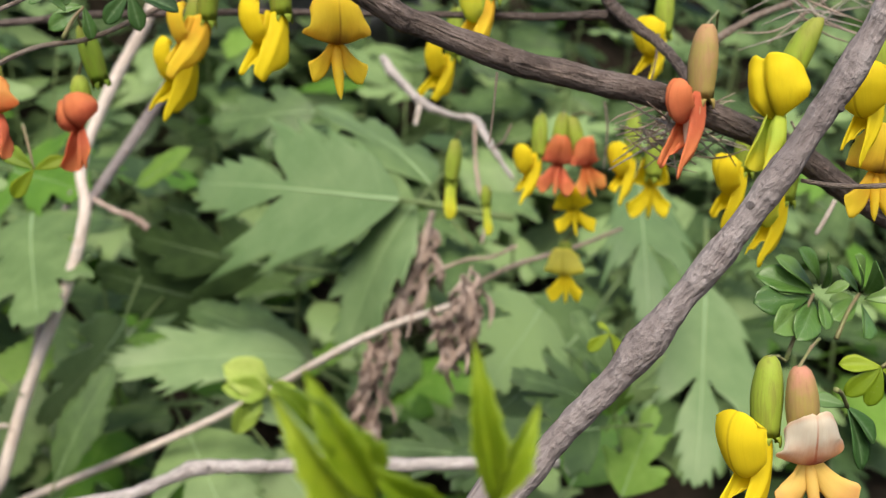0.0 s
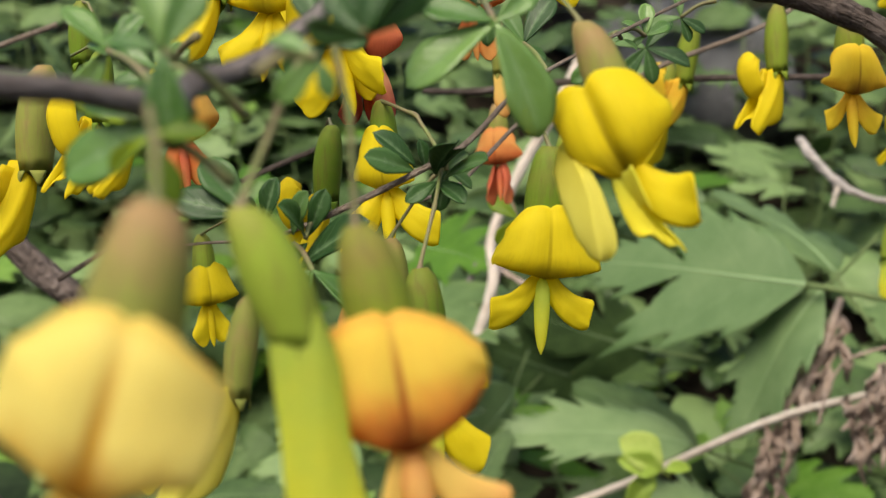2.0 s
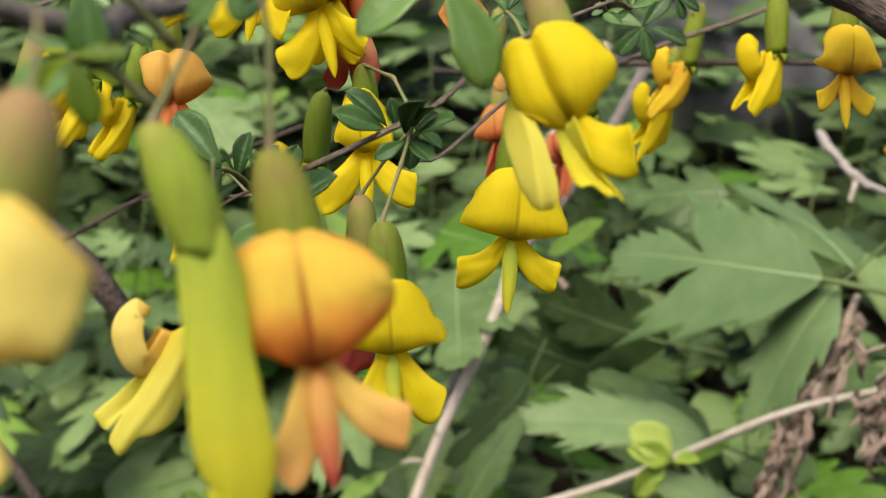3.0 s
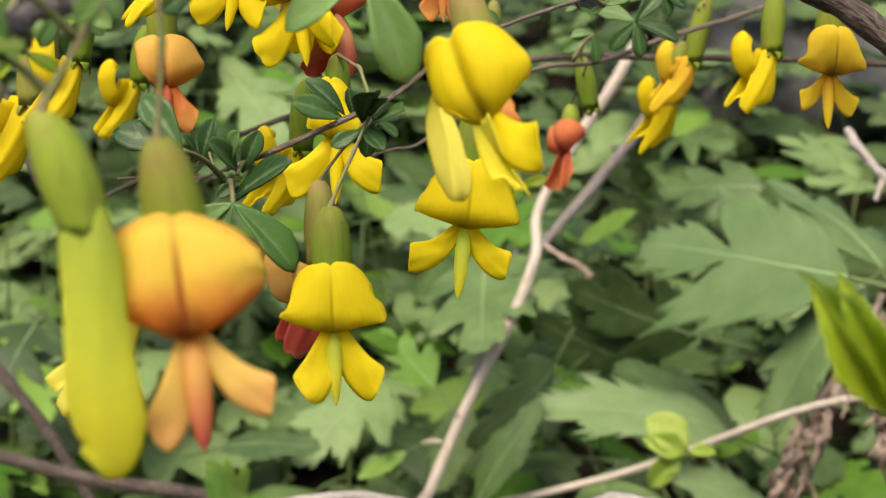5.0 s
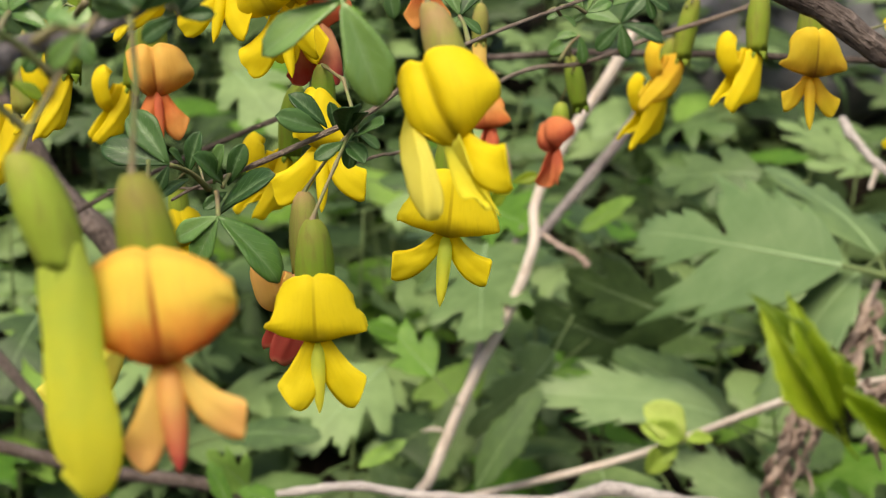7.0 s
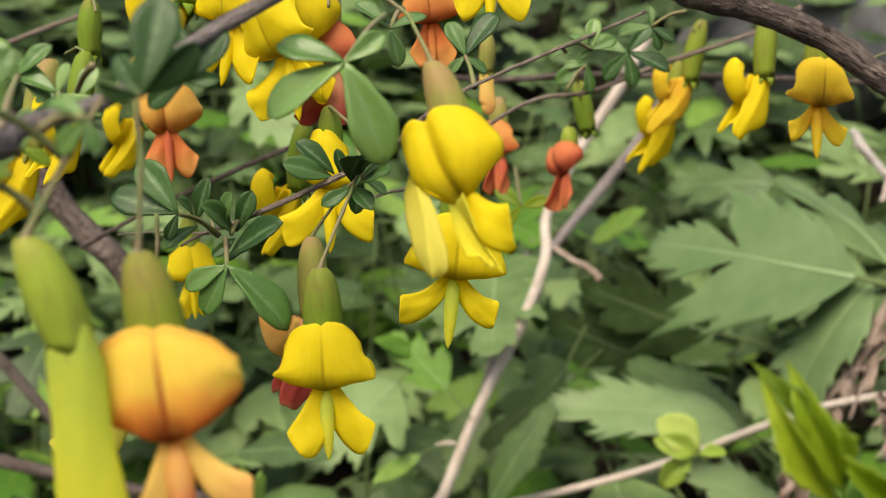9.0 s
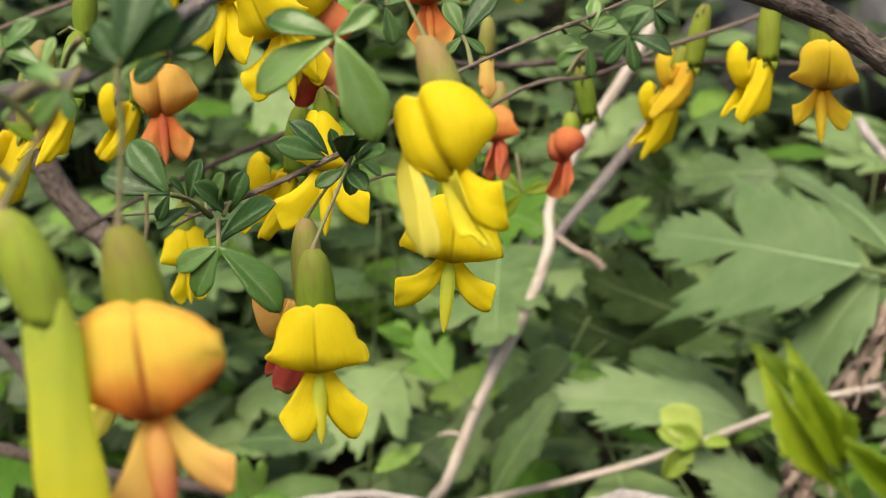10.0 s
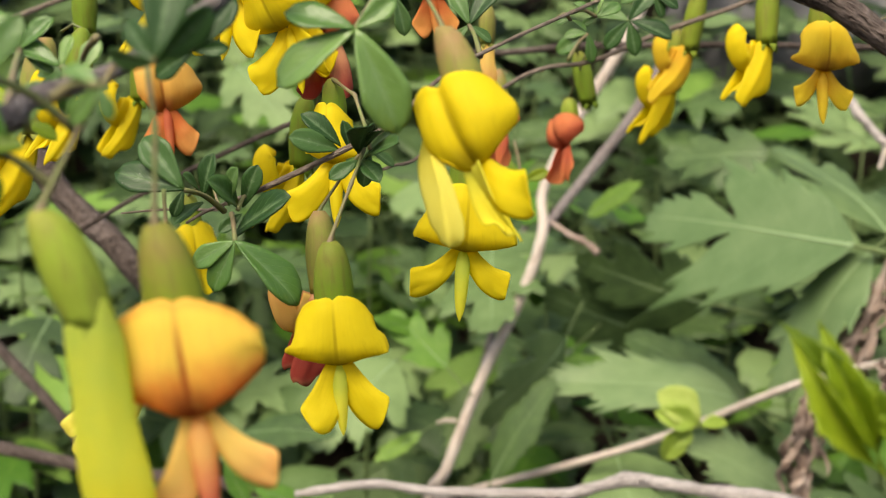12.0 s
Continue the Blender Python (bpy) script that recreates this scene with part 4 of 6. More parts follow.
branch('branch', [(0.1985, 0.1970, 0.5786, 0.0029), (0.1916, 0.2004, 0.5642, 0.0030), (0.1805, 0.2037, 0.5460, 0.0030), (0.1705, 0.2072, 0.5310, 0.0030), (0.1597, 0.2120, 0.5156, 0.0031), (0.1501, 0.2148, 0.5038, 0.0032), (0.1432, 0.2162, 0.4963, 0.0039), (0.1350, 0.2179, 0.4876, 0.0030), (0.1249, 0.2202, 0.4778, 0.0029), (0.1123, 0.2228, 0.4639, 0.0028), (0.0946, 0.2264, 0.4448, 0.0028), (-0.0200, 0.2600, 0.2000, 0.0037), (-0.1000, 0.3000, -0.0200, 0.0050)],
       BARK_GREY, 'thick grey brown branch slanting in front of the flowers', 'branch', 0.22, 3)
branch('branch', [(-0.0050, 0.6400, 0.0000, 0.0048), (-0.0030, 0.6400, 0.1500, 0.0046), (-0.0125, 0.7244, 0.2743, 0.0042), (0.0030, 0.7256, 0.3153, 0.0039), (0.0251, 0.7274, 0.3733, 0.0038), (0.0520, 0.7272, 0.4311, 0.0038), (0.0659, 0.7291, 0.4721, 0.0036), (0.0681, 0.7448, 0.5025, 0.0034), (0.0881, 0.7552, 0.5437, 0.0038), (0.1143, 0.7527, 0.5872, 0.0040), (0.1330, 0.7519, 0.6239, 0.0040)],
       BARK_PALE, 'pale bare woody stem rising behind the flowers', 'stem', 0.1, 4)
branch('branch', [(0.0681, 0.7313, 0.4766, 0.0030), (0.0840, 0.7373, 0.4965, 0.0033), (0.0984, 0.7454, 0.5129, 0.0037), (0.1270, 0.7514, 0.5492, 0.0040), (0.1432, 0.7605, 0.5741, 0.0041), (0.1643, 0.7696, 0.6108, 0.0042)],
       BARK_GREY, 'grey brown forked stem among the herbs', 'stem', 0.1, 5)
branch('twig', [(0.0719, 0.7306, 0.4814, 0.0016), (0.0823, 0.7229, 0.4742, 0.0016), (0.0926, 0.7124, 0.4699, 0.0021), (0.1006, 0.7078, 0.4627, 0.0024)],
       DRY, 'short dead twig with a shrivelled tip', 'twig', 0.4, 6)
branch('cane', [(-0.0096, 0.7771, 0.2700, 0.0026), (0.0196, 0.7574, 0.2864, 0.0026), (0.1320, 0.7057, 0.3363, 0.0025), (0.2069, 0.6211, 0.3981, 0.0023), (0.2506, 0.5856, 0.4201, 0.0020), (0.2617, 0.5782, 0.4284, 0.0013)],
       BARK_PALE, 'thin pale dry cane slanting through the herbs', 'cane', 0.07, 7)
branch('twig', [(0.2482, 0.5884, 0.4182, 0.0015), (0.2644, 0.5759, 0.4334, 0.0016), (0.2833, 0.5667, 0.4432, 0.0014), (0.3135, 0.5591, 0.4503, 0.0013), (0.3464, 0.5582, 0.4587, 0.0010)],
       TWIG, 'thin brown dead twig beside the cane', 'twig', 0.15, 8)
branch('log', [(-0.0700, 0.5000, 0.3740, 0.0020), (-0.0340, 0.5000, 0.3790, 0.0022), (-0.0013, 0.5000, 0.3752, 0.0024), (0.0400, 0.5000, 0.3742, 0.0026), (0.0600, 0.4980, 0.3752, 0.0028), (0.0780, 0.4950, 0.3810, 0.0031), (0.0870, 0.4930, 0.3835, 0.0036), (0.1000, 0.4910, 0.3825, 0.0032), (0.1210, 0.4890, 0.3795, 0.0031), (0.1451, 0.4870, 0.3772, 0.0038), (0.1746, 0.4850, 0.3720, 0.0032), (0.2090, 0.4830, 0.3670, 0.0032), (0.2600, 0.4800, 0.3600, 0.0030)],
       BARK_ASH, 'pale fallen dead branch lying on the herbs', 'branch', 0.28, 9)
branch('twig', [(0.2287, 0.6249, 0.5615, 0.0017), (0.2338, 0.6211, 0.5516, 0.0028), (0.2420, 0.6160, 0.5410, 0.0023), (0.2513, 0.6102, 0.5316, 0.0025), (0.2640, 0.6050, 0.5262, 0.0019), (0.2746, 0.5993, 0.5233, 0.0024), (0.2779, 0.5843, 0.5087, 0.0018), (0.2872, 0.5770, 0.4900, 0.0013)],
       BARK_ASH, 'bleached dead twig with peeling bark', 'twig', 0.55, 10)
branch('twig', [(0.2746, 0.5993, 0.5233, 0.0012), (0.2700, 0.5900, 0.5060, 0.0010), (0.2668, 0.5800, 0.4880, 0.0013), (0.2690, 0.5750, 0.4700, 0.0009), (0.2640, 0.5720, 0.4560, 0.0007)],
       DRY, 'thin brown dead stalk hanging from a twig', 'twig', 0.5, 40)
branch('twig', [(0.2813, 0.5620, 0.4548, 0.0008), (0.2676, 0.5665, 0.4491, 0.0009), (0.2528, 0.5722, 0.4475, 0.0010), (0.2346, 0.5781, 0.4396, 0.0009), (0.2257, 0.5789, 0.4244, 0.0008), (0.2195, 0.5780, 0.4060, 0.0008)],
       DRY, 'thin curved brown dead twig', 'twig', 0.4, 41)
branch('twig', [(0.2445, 0.6143, 0.5383, 0.0016), (0.2459, 0.6125, 0.5319, 0.0019), (0.2428, 0.6119, 0.5217, 0.0013)],
       BARK_PALE, 'small bleached side spur of a dead twig', 'twig', 0.3, 11)
branch('branch', [(0.0013, 0.4683, 0.5780, 0.0014), (0.0242, 0.4589, 0.5770, 0.0014), (0.0521, 0.4368, 0.5782, 0.0014), (0.0800, 0.4255, 0.5778, 0.0013), (0.1110, 0.4017, 0.5764, 0.0012), (0.1367, 0.3800, 0.5743, 0.0011), (0.1660, 0.3567, 0.5720, 0.0012), (0.1811, 0.3338, 0.5700, 0.0013), (0.1921, 0.3128, 0.5694, 0.0015)],
       BARK_DARK, 'thin dark level twig of the shrub', 'twig', 0.15, 12)
branch('branch', [(0.1907, 0.3151, 0.5788, 0.0019), (0.1939, 0.3125, 0.5716, 0.0019), (0.1975, 0.3043, 0.5649, 0.0017), (0.2004, 0.2967, 0.5596, 0.0016), (0.1968, 0.2802, 0.5516, 0.0016), (0.1905, 0.2647, 0.5429, 0.0015)],
       BARK_DARK, 'dark side branch meeting the main branch', 'branch', 0.15, 13)
branch('twig', [(0.2370, 0.3256, 0.5594, 0.0015), (0.2493, 0.3271, 0.5646, 0.0013), (0.2608, 0.3286, 0.5689, 0.0011), (0.2743, 0.3293, 0.5726, 0.0010)],
       TWIG, 'short broken brown twig beside the branch', 'twig', 0.15, 14)
branch('twig', [(0.1768, 0.2076, 0.5293, 0.0005), (0.1858, 0.2091, 0.5275, 0.0006), (0.1963, 0.2101, 0.5263, 0.0006), (0.2131, 0.2087, 0.5258, 0.0006)],
       TWIG, 'thin straw brown twig', 'twig', 0.1, 15)
branch('twig', [(0.2498, 0.2787, 0.5117, 0.0007), (0.2468, 0.2790, 0.5067, 0.0007), (0.2435, 0.2795, 0.5018, 0.0006)],
       BARK_PALE, 'short pale broken twig', 'twig', 0.1, 16)
branch('twig', [(-0.0534, 0.2270, 0.5285, 0.00029), (-0.0483, 0.2254, 0.5313, 0.00036), (-0.0371, 0.2218, 0.5357, 0.00058), (-0.0207, 0.2188, 0.5434, 0.00065), (-0.0107, 0.2214, 0.5489, 0.00058), (0.0007, 0.2307, 0.5594, 0.00043), (0.0143, 0.2437, 0.5670, 0.00043), (0.0343, 0.2650, 0.5767, 0.00043), (0.0509, 0.2761, 0.5846, 0.00043)],
       TWIG, 'thin brown flowering twig of the shrub', 'twig', 0.2, 17)
branch('twig', [(-0.0247, 0.2599, 0.5341, 0.0003), (-0.0131, 0.2705, 0.5383, 0.0004), (-0.0057, 0.2809, 0.5407, 0.0005), (0.0153, 0.3131, 0.5575, 0.0006), (0.0294, 0.3291, 0.5647, 0.0007), (0.0458, 0.3395, 0.5675, 0.0007), (0.0685, 0.3507, 0.5769, 0.0008), (0.0984, 0.3570, 0.5876, 0.0008), (0.1146, 0.3581, 0.5966, 0.0008)],
       TWIG, 'thin bare twig crossing behind the flowers', 'twig', 0.15, 18)
branch('twig', [(-0.0690, 0.2342, 0.5299, 0.0002), (-0.0599, 0.2343, 0.5307, 0.0003), (-0.0473, 0.2293, 0.5310, 0.0003)],
       TWIG, 'thin pale dead twig tip', 'twig', 0.1, 19)
branch('twig', [(-0.1196, 0.3582, 0.5136, 0.0008), (-0.1010, 0.3594, 0.5243, 0.0008), (-0.0714, 0.3612, 0.5390, 0.0009), (-0.0528, 0.3622, 0.5473, 0.0009), (-0.0361, 0.3630, 0.5538, 0.0008)],
       BARK_DARK, 'brown twig behind the near flowers', 'twig', 0.15, 20)
branch('branch', [(-0.2050, 0.4663, 0.5760, 0.0055), (-0.1765, 0.4623, 0.5431, 0.0055), (-0.1599, 0.4594, 0.5183, 0.0055), (-0.1386, 0.4570, 0.4983, 0.0055), (-0.1268, 0.4554, 0.4842, 0.0052), (-0.1174, 0.4633, 0.4659, 0.0036)],
       BARK_DARK, 'thick dark branch in the shade behind the flowers', 'branch', 0.14, 21)
branch('stem', [(-0.3094, 0.7123, 0.4169, 0.0037), (-0.2861, 0.7099, 0.3919, 0.0037), (-0.2512, 0.7062, 0.3526, 0.0037), (-0.2237, 0.7025, 0.3129, 0.0037), (-0.1922, 0.6981, 0.2661, 0.0037)],
       BARK_DARK, 'brown stem among the herbs', 'stem', 0.1, 22)
branch('stem', [(-0.3014, 0.6467, 0.3586, 0.0037), (-0.2603, 0.6457, 0.3500, 0.0041), (-0.1985, 0.6444, 0.3370, 0.0041), (-0.1404, 0.6436, 0.3314, 0.0041), (-0.0821, 0.6423, 0.3194, 0.0037)],
       BARK_DARK, 'brown stem lying low among the herbs', 'stem', 0.1, 23)
branch('twig', [(-0.1679, 0.4065, 0.5818, 0.0010), (-0.1494, 0.4075, 0.5894, 0.0010), (-0.1287, 0.4084, 0.5972, 0.0010)],
       TWIG, 'brown twig at the edge of the shrub', 'twig', 0.15, 24)
branch('branch', [(-0.0720, 0.1080, 0.5512, 0.0012), (-0.0618, 0.1150, 0.5510, 0.0012), (-0.0557, 0.1230, 0.5505, 0.0013), (-0.0515, 0.1300, 0.5500, 0.0018), (-0.0497, 0.1340, 0.5525, 0.0014), (-0.0435, 0.1480, 0.5566, 0.0012), (-0.0349, 0.1580, 0.5648, 0.0012), (-0.0250, 0.1650, 0.5722, 0.0013), (-0.0150, 0.1750, 0.5800, 0.0013)],
       BARK_GREY, 'crooked grey brown branch close in front carrying flowers', 'branch', 0.2, 25)

branch('stem', [(0.0634, 0.7900, 0.4810, 0.0020), (0.0498, 0.7900, 0.4481, 0.0026), (0.0426, 0.7900, 0.4190, 0.0027), (0.0344, 0.7900, 0.3897, 0.0028), (0.0250, 0.7900, 0.3558, 0.0028), (0.0063, 0.7900, 0.3044, 0.0030)],
       BARK_GREY, 'thin grey stem behind the pale one', 'stem', 0.1, 42)
branch('twig', [(0.0089, 0.7250, 0.3459, 0.0016), (0.0027, 0.7250, 0.3467, 0.0014), (-0.0049, 0.7250, 0.3448, 0.0012)],
       BARK_PALE, 'short broken stub on a pale stem', 'twig', 0.2, 43)

# thin hanging tendrils
branch('tendril', [(0.1597, 0.3230, 0.5535, 0.0004), (0.1577, 0.3219, 0.5432, 0.0003), (0.1554, 0.3208, 0.5324, 0.0003)],
       TWIG, 'thin dry hanging tendril', 'twig', 0.1, 27)
branch('tendril', [(0.2355, 0.3883, 0.5398, 0.0005), (0.2354, 0.3863, 0.5291, 0.0004), (0.2325, 0.3848, 0.5143, 0.0003)],
       TWIG, 'thin dry hanging tendril', 'twig', 0.1, 28)
branch('tendril', [(0.2228, 0.3321, 0.5636, 0.0005), (0.2210, 0.3312, 0.5545, 0.0004), (0.2186, 0.3308, 0.5473, 0.0003)],
       TWIG, 'thin dry hanging tendril', 'twig', 0.1, 29)
branch('tendril', [(0.2104, 0.4188, 0.5315, 0.0006), (0.2066, 0.4191, 0.5249, 0.0005), (0.2021, 0.4205, 0.5224, 0.0003)],
       TWIG, 'thin dry hanging tendril', 'twig', 0.1, 30)
branch('tendril', [(0.2332, 0.2791, 0.5363, 0.0004), (0.2356, 0.2769, 0.5297, 0.0003), (0.2379, 0.2746, 0.5222, 0.0002)],
       TWIG, 'thin dry hanging tendril', 'twig', 0.1, 31)

# flowers
flower((-0.0197, 0.2030, 0.5045), (-0.0157, 0.2199, 0.5442), 0.988, 2, ww=1.1, skew=7, skin='yellow', cup='green', spread=27, curl=102, keel='lime', pitch=0, roll=-4, tall=0.94,
       label='clear yellow pea flower facing forward, below a green calyx', seed=33)
flower((-0.0256, 0.2222, 0.5142), (-0.0165, 0.2228, 0.5433), 0.919, -72, sweep=0.35, ww=1.25, wl=1.12, skin='apricot', lower='crimson', cup='brown', wide=0.62, out=True, roll=-3, pitch=0, cal=0.0195, lean=-0.03,
       label='withered orange and crimson pea flower hanging behind a yellow one', seed=34)
flower((0.0055, 0.1685, 0.5432), (-0.0095, 0.1866, 0.5766), 0.876, -27, skin='yellow', lower='yellow', cup='brown', spread=56, roll=-5, drape='lemon', keel='citron', kw=2.3, ww=1.25, wl=0.95, round_=True, nod=-20, tilt=-0.3, pitch=0,
       label='large bright yellow pea flower with a folded pale wing', seed=35)
flower((0.0042, 0.2274, 0.5231), (0.0018, 0.2315, 0.5571), 1.093, 3, skin='yellow', cup='green', spread=46, curl=104, keel='lime', ww=0.8, wl=0.88, tall=0.94, pitch=4, roll=4,
       label='yellow pea flower with spread wings behind another flower', seed=36)
flower((-0.0287, 0.1254, 0.5160), (-0.0351, 0.1315, 0.5568), 0.934, 4, skew=13, skin='blush', lower='apricot', cup='olive', spread=32, wl=0.94, curl=100, keel='tipped', roll=-9, pitch=0, domed=True, ww=0.74, kw=1.25, tilt=-0.06, cal=0.0195, tall=1.05,
       label='yellow pea flower blushed with orange and a brown throat', seed=37)
bud((-0.0384, 0.1187, 0.5258), (-0.0375, 0.1267, 0.5561), 1.000, 10, skin='lime', cup='lime', body=0.0232, wide=0.0039, cal=0.0138, cw=0.92, roll=-5, tilt=-0.3,
    label='closed lime yellow flower bud with a long green calyx', seed=38)
flower((-0.0521, 0.0921, 0.5220), (-0.0487, 0.1000, 0.5480), 0.765, -2, skin='pale', cup='brown', spread=24, curl=98, domed=True, tall=1.16, cal=0.0215, tilt=-0.06, cw=1.22, roll=17, pitch=0,
       label='large pale yellow pea flower close in front with brown green calyx', seed=39)
flower((-0.0525, 0.1874, 0.5097), (-0.0486, 0.1907, 0.5379), 1.009, -80, skin='pale', lower='lemon', cup='brown', out=True, wide=0.5, tall=0.78, cal=0.016, cw=0.72, pitch=-3, roll=-6,
       label='fading peach and yellow pea flower, half closed', seed=40)
flower((-0.0243, 0.2506, 0.5401), (-0.0147, 0.2220, 0.5455), 1.085, -12, cal=0.013, cw=0.72, skin='yellow', cup='green', spread=46, curl=100, fold=0.5, roll=-4, pitch=0, wide=0.62, tall=0.9,
       label='yellow pea flower partly hidden by a twig', seed=41)
flower((-0.0388, 0.2901, 0.5376), (-0.0417, 0.3626, 0.5510), 1.023, -70, skin='yellow', cup='green', out=True, wide=0.75, pitch=3, roll=4,
       label='yellow pea flower in the shade behind a twig', seed=42)
flower((-0.0680, 0.2975, 0.5117), (-0.0470, 0.2303, 0.5309), 0.773, 20, skin='yellow', cup='lime', spread=20, curl=110, pitch=3, roll=-4,
       label='small yellow pea flower half hidden by leaves', seed=43)

# flowers to the right of the twig
flower((0.0866, 0.3976, 0.5742), (0.0894, 0.3929, 0.5934), 1.066, -88, ww=1.3, skin='gold', lower='gold', cup='olive', out=True, wide=0.6, cal=0.0215, pitch=-2, roll=2,
       label='orange yellow pea flower seen from its side', seed=45)
flower((0.0839, 0.4131, 0.5628), (0.0882, 0.3938, 0.5925), 1.112, -86, ww=1.3, skin='yellow', cup='olive', out=True, wide=0.6, pitch=2, roll=5,
       label='yellow pea flower hanging behind an orange one', seed=46)
flower((0.0987, 0.3441, 0.5727), (0.1025, 0.3425, 0.5929), 1.033, -84, ww=1.3, skin='yellow', lower='yellow', cup='olive', out=True, wide=0.6, cal=0.021, pitch=4, roll=-6,
       label='yellow pea flower with its upper petal curled back', seed=47)
flower((0.1034, 0.3037, 0.5629), (0.1028, 0.3086, 0.5871), 1.058, 2, skin='gold', lower='gold', cup='olive', spread=38, curl=98, cal=0.016, tall=0.9, wide=0.9, ww=0.72, wl=0.78, pitch=3, roll=0,
       label='orange yellow pea flower facing forward under the branch', seed=48)
flower((0.0451, 0.3967, 0.5403), (0.0465, 0.3650, 0.5703), 0.95, -60, skew=6, wl=1.0, dent=0.6, nod=-18, skin='red', lower='red', cup='lime', spread=18, cal=0.012, round_=True, tall=0.74, wide=1.05, ww=1.15, pitch=0, roll=-5,
       label='faded orange red pea flower on a green stalk', seed=49)
bud((0.0510, 0.3832, 0.5539), (0.0375, 0.3344, 0.5673), 1.000, 0, skin='lime', cup='green', body=0.0, wide=0.003, cal=0.0185, roll=-14,
    label='young green flower bud', seed=50)

# flowers of the left cluster
flower((-0.0720, 0.2874, 0.5526), (-0.0750, 0.2947, 0.5716), 1.0, 8, dent=1.0, tall=0.8, wide=0.95, skin='peach', lower='orange', cup='olive', spread=22, round_=True, keel='red', pitch=0, roll=-6,
       label='orange pea flower with withered red wings', seed=52)
flower((-0.0857, 0.2565, 0.5554), (-0.0937, 0.2734, 0.5713), 0.88, -55, skin='yellow', cup='green', out=True, wide=0.72, pitch=0, roll=-6,
       label='yellow pea flower hanging in the dense cluster', seed=53)
flower((-0.0604, 0.2533, 0.5812), (-0.0650, 0.2652, 0.6017), 1.05, -72, skin='yellow', cup='green', out=True, wide=0.75, pitch=0, roll=-14,
       label='bright yellow pea flower in a dense cluster', seed=54)
flower((-0.0476, 0.2535, 0.5772), (-0.0501, 0.2654, 0.5972), 1.05, -20, wide=0.85, skin='yellow', cup='green', spread=34, curl=95, roll=4, pitch=0,
       label='bright yellow pea flower with spread wings', seed=55)
flower((-0.0337, 0.2479, 0.5701), (-0.0326, 0.2549, 0.5913), 1.096, -35, skin='yellow', lower='yellow', cup='green', spread=44, curl=90, roll=-16, pitch=10,
       label='yellow pea flower with long open wings', seed=56)
flower((-0.0270, 0.2656, 0.5688), (-0.0259, 0.2548, 0.5819), 1.0, -30, wide=0.8, tall=0.7, round_=True, skin='red', lower='crimson', cup='rosy', spread=10, pitch=0, roll=-6,
       label='withered red pea flower in a yellow cluster', seed=57)
flower((-0.0924, 0.3324, 0.5555), (-0.0923, 0.3343, 0.5716), 0.95, -65, wide=0.75, out=True, skin='yellow', cup='green', pitch=0, roll=0,
       label='yellow pea flower behind the near leaves', seed=60)
flower((-0.1088, 0.2899, 0.5463), (-0.1078, 0.2925, 0.5577), 1.4, -80, skin='yellow', lower='yellow', cup='brown', out=True, wide=0.9, pitch=0, roll=-3,
       label='yellow pea flower hanging at the edge', seed=61)
flower((0.2466, 0.3664, 0.5642), (0.2496, 0.3689, 0.5845), 0.976, -75, out=True, skin='yellow', cup='lime', pitch=0, roll=0,
       label='small yellow pea flower behind the branch', seed=64)
bud((-0.0981, 0.3046, 0.5716), (-0.0933, 0.2961, 0.5842), 1.000, 0, skin='lime', cup='green', body=0.0, wide=0.003, cal=0.016,
    label='green flower bud at the edge of the shrub', seed=65)
flower((-0.0324, 0.2617, 0.5734), (-0.0267, 0.2675, 0.5902), 1.05, -10, nod=-12, round_=True, skin='yellow', cup='green', spread=22, pitch=-1, roll=-4,
       label='yellow pea flower above the near leaves', seed=66)
flower((-0.0479, 0.2921, 0.5885), (-0.0448, 0.2935, 0.6070), 1.199, -5, skin='gold', lower='yellow', cup='green', spread=32, curl=100, pitch=6, roll=-15,
       label='golden yellow pea flower in a dense cluster', seed=67)
flower((0.0117, 0.2684, 0.5925), (0.0100, 0.2703, 0.6061), 1.017, 4, skin='yellow', cup='green', spread=36, curl=95, pitch=-2, roll=1,
       label='yellow pea flower with three spread lower petals', seed=69)
flower((-0.0027, 0.2755, 0.5805), (-0.0020, 0.2772, 0.5943), 0.806, 0, skin='orange', lower='orange', cup='brown', spread=20, curl=95, pitch=4, roll=-6,
       label='peach orange pea flower among the leaves', seed=70)
bud((0.0132, 0.3349, 0.5712), (0.0163, 0.3378, 0.5956), 0.750, 0, skin='apricot', cup='brown', body=0.014, wide=0.0035, cal=0.016,
    label='faded orange closed flower behind the twig', seed=71)

# flowers on the right part of the shrub
flower((0.1874, 0.4246, 0.5592), (0.1151, 0.3043, 0.5750), 1.0, -82, out=True, skin='yellow', lower='yellow', cup='lime', wide=0.75, cal=0.02, pitch=0, roll=0,
       label='yellow half closed pea flower under the branch', seed=74)
flower((0.1663, 0.3878, 0.5971), (0.1699, 0.3898, 0.6216), 1.085, -30, skin='yellow', cup='lime', spread=30, curl=98, pitch=-3, roll=-2,
       label='yellow pea flower behind the dark branch', seed=75)
flower((0.1676, 0.3439, 0.5771), (0.1759, 0.3457, 0.6091), 0.976, -80, out=True, skin='lime', lower='gold', cup='lime', wide=0.7, pitch=-3, roll=0,
       label='lime yellow pea flower half closed', seed=76)
flower((0.1873, 0.2600, 0.5457), (0.2338, 0.3162, 0.5616), 1.05, -75, kw=1.8, keel='cream', tall=0.8, out=True, skin='red', lower='red', cup='rosy', wide=0.5, pitch=0, roll=0,
       label='withered red pea flower with white torn petals', seed=77)
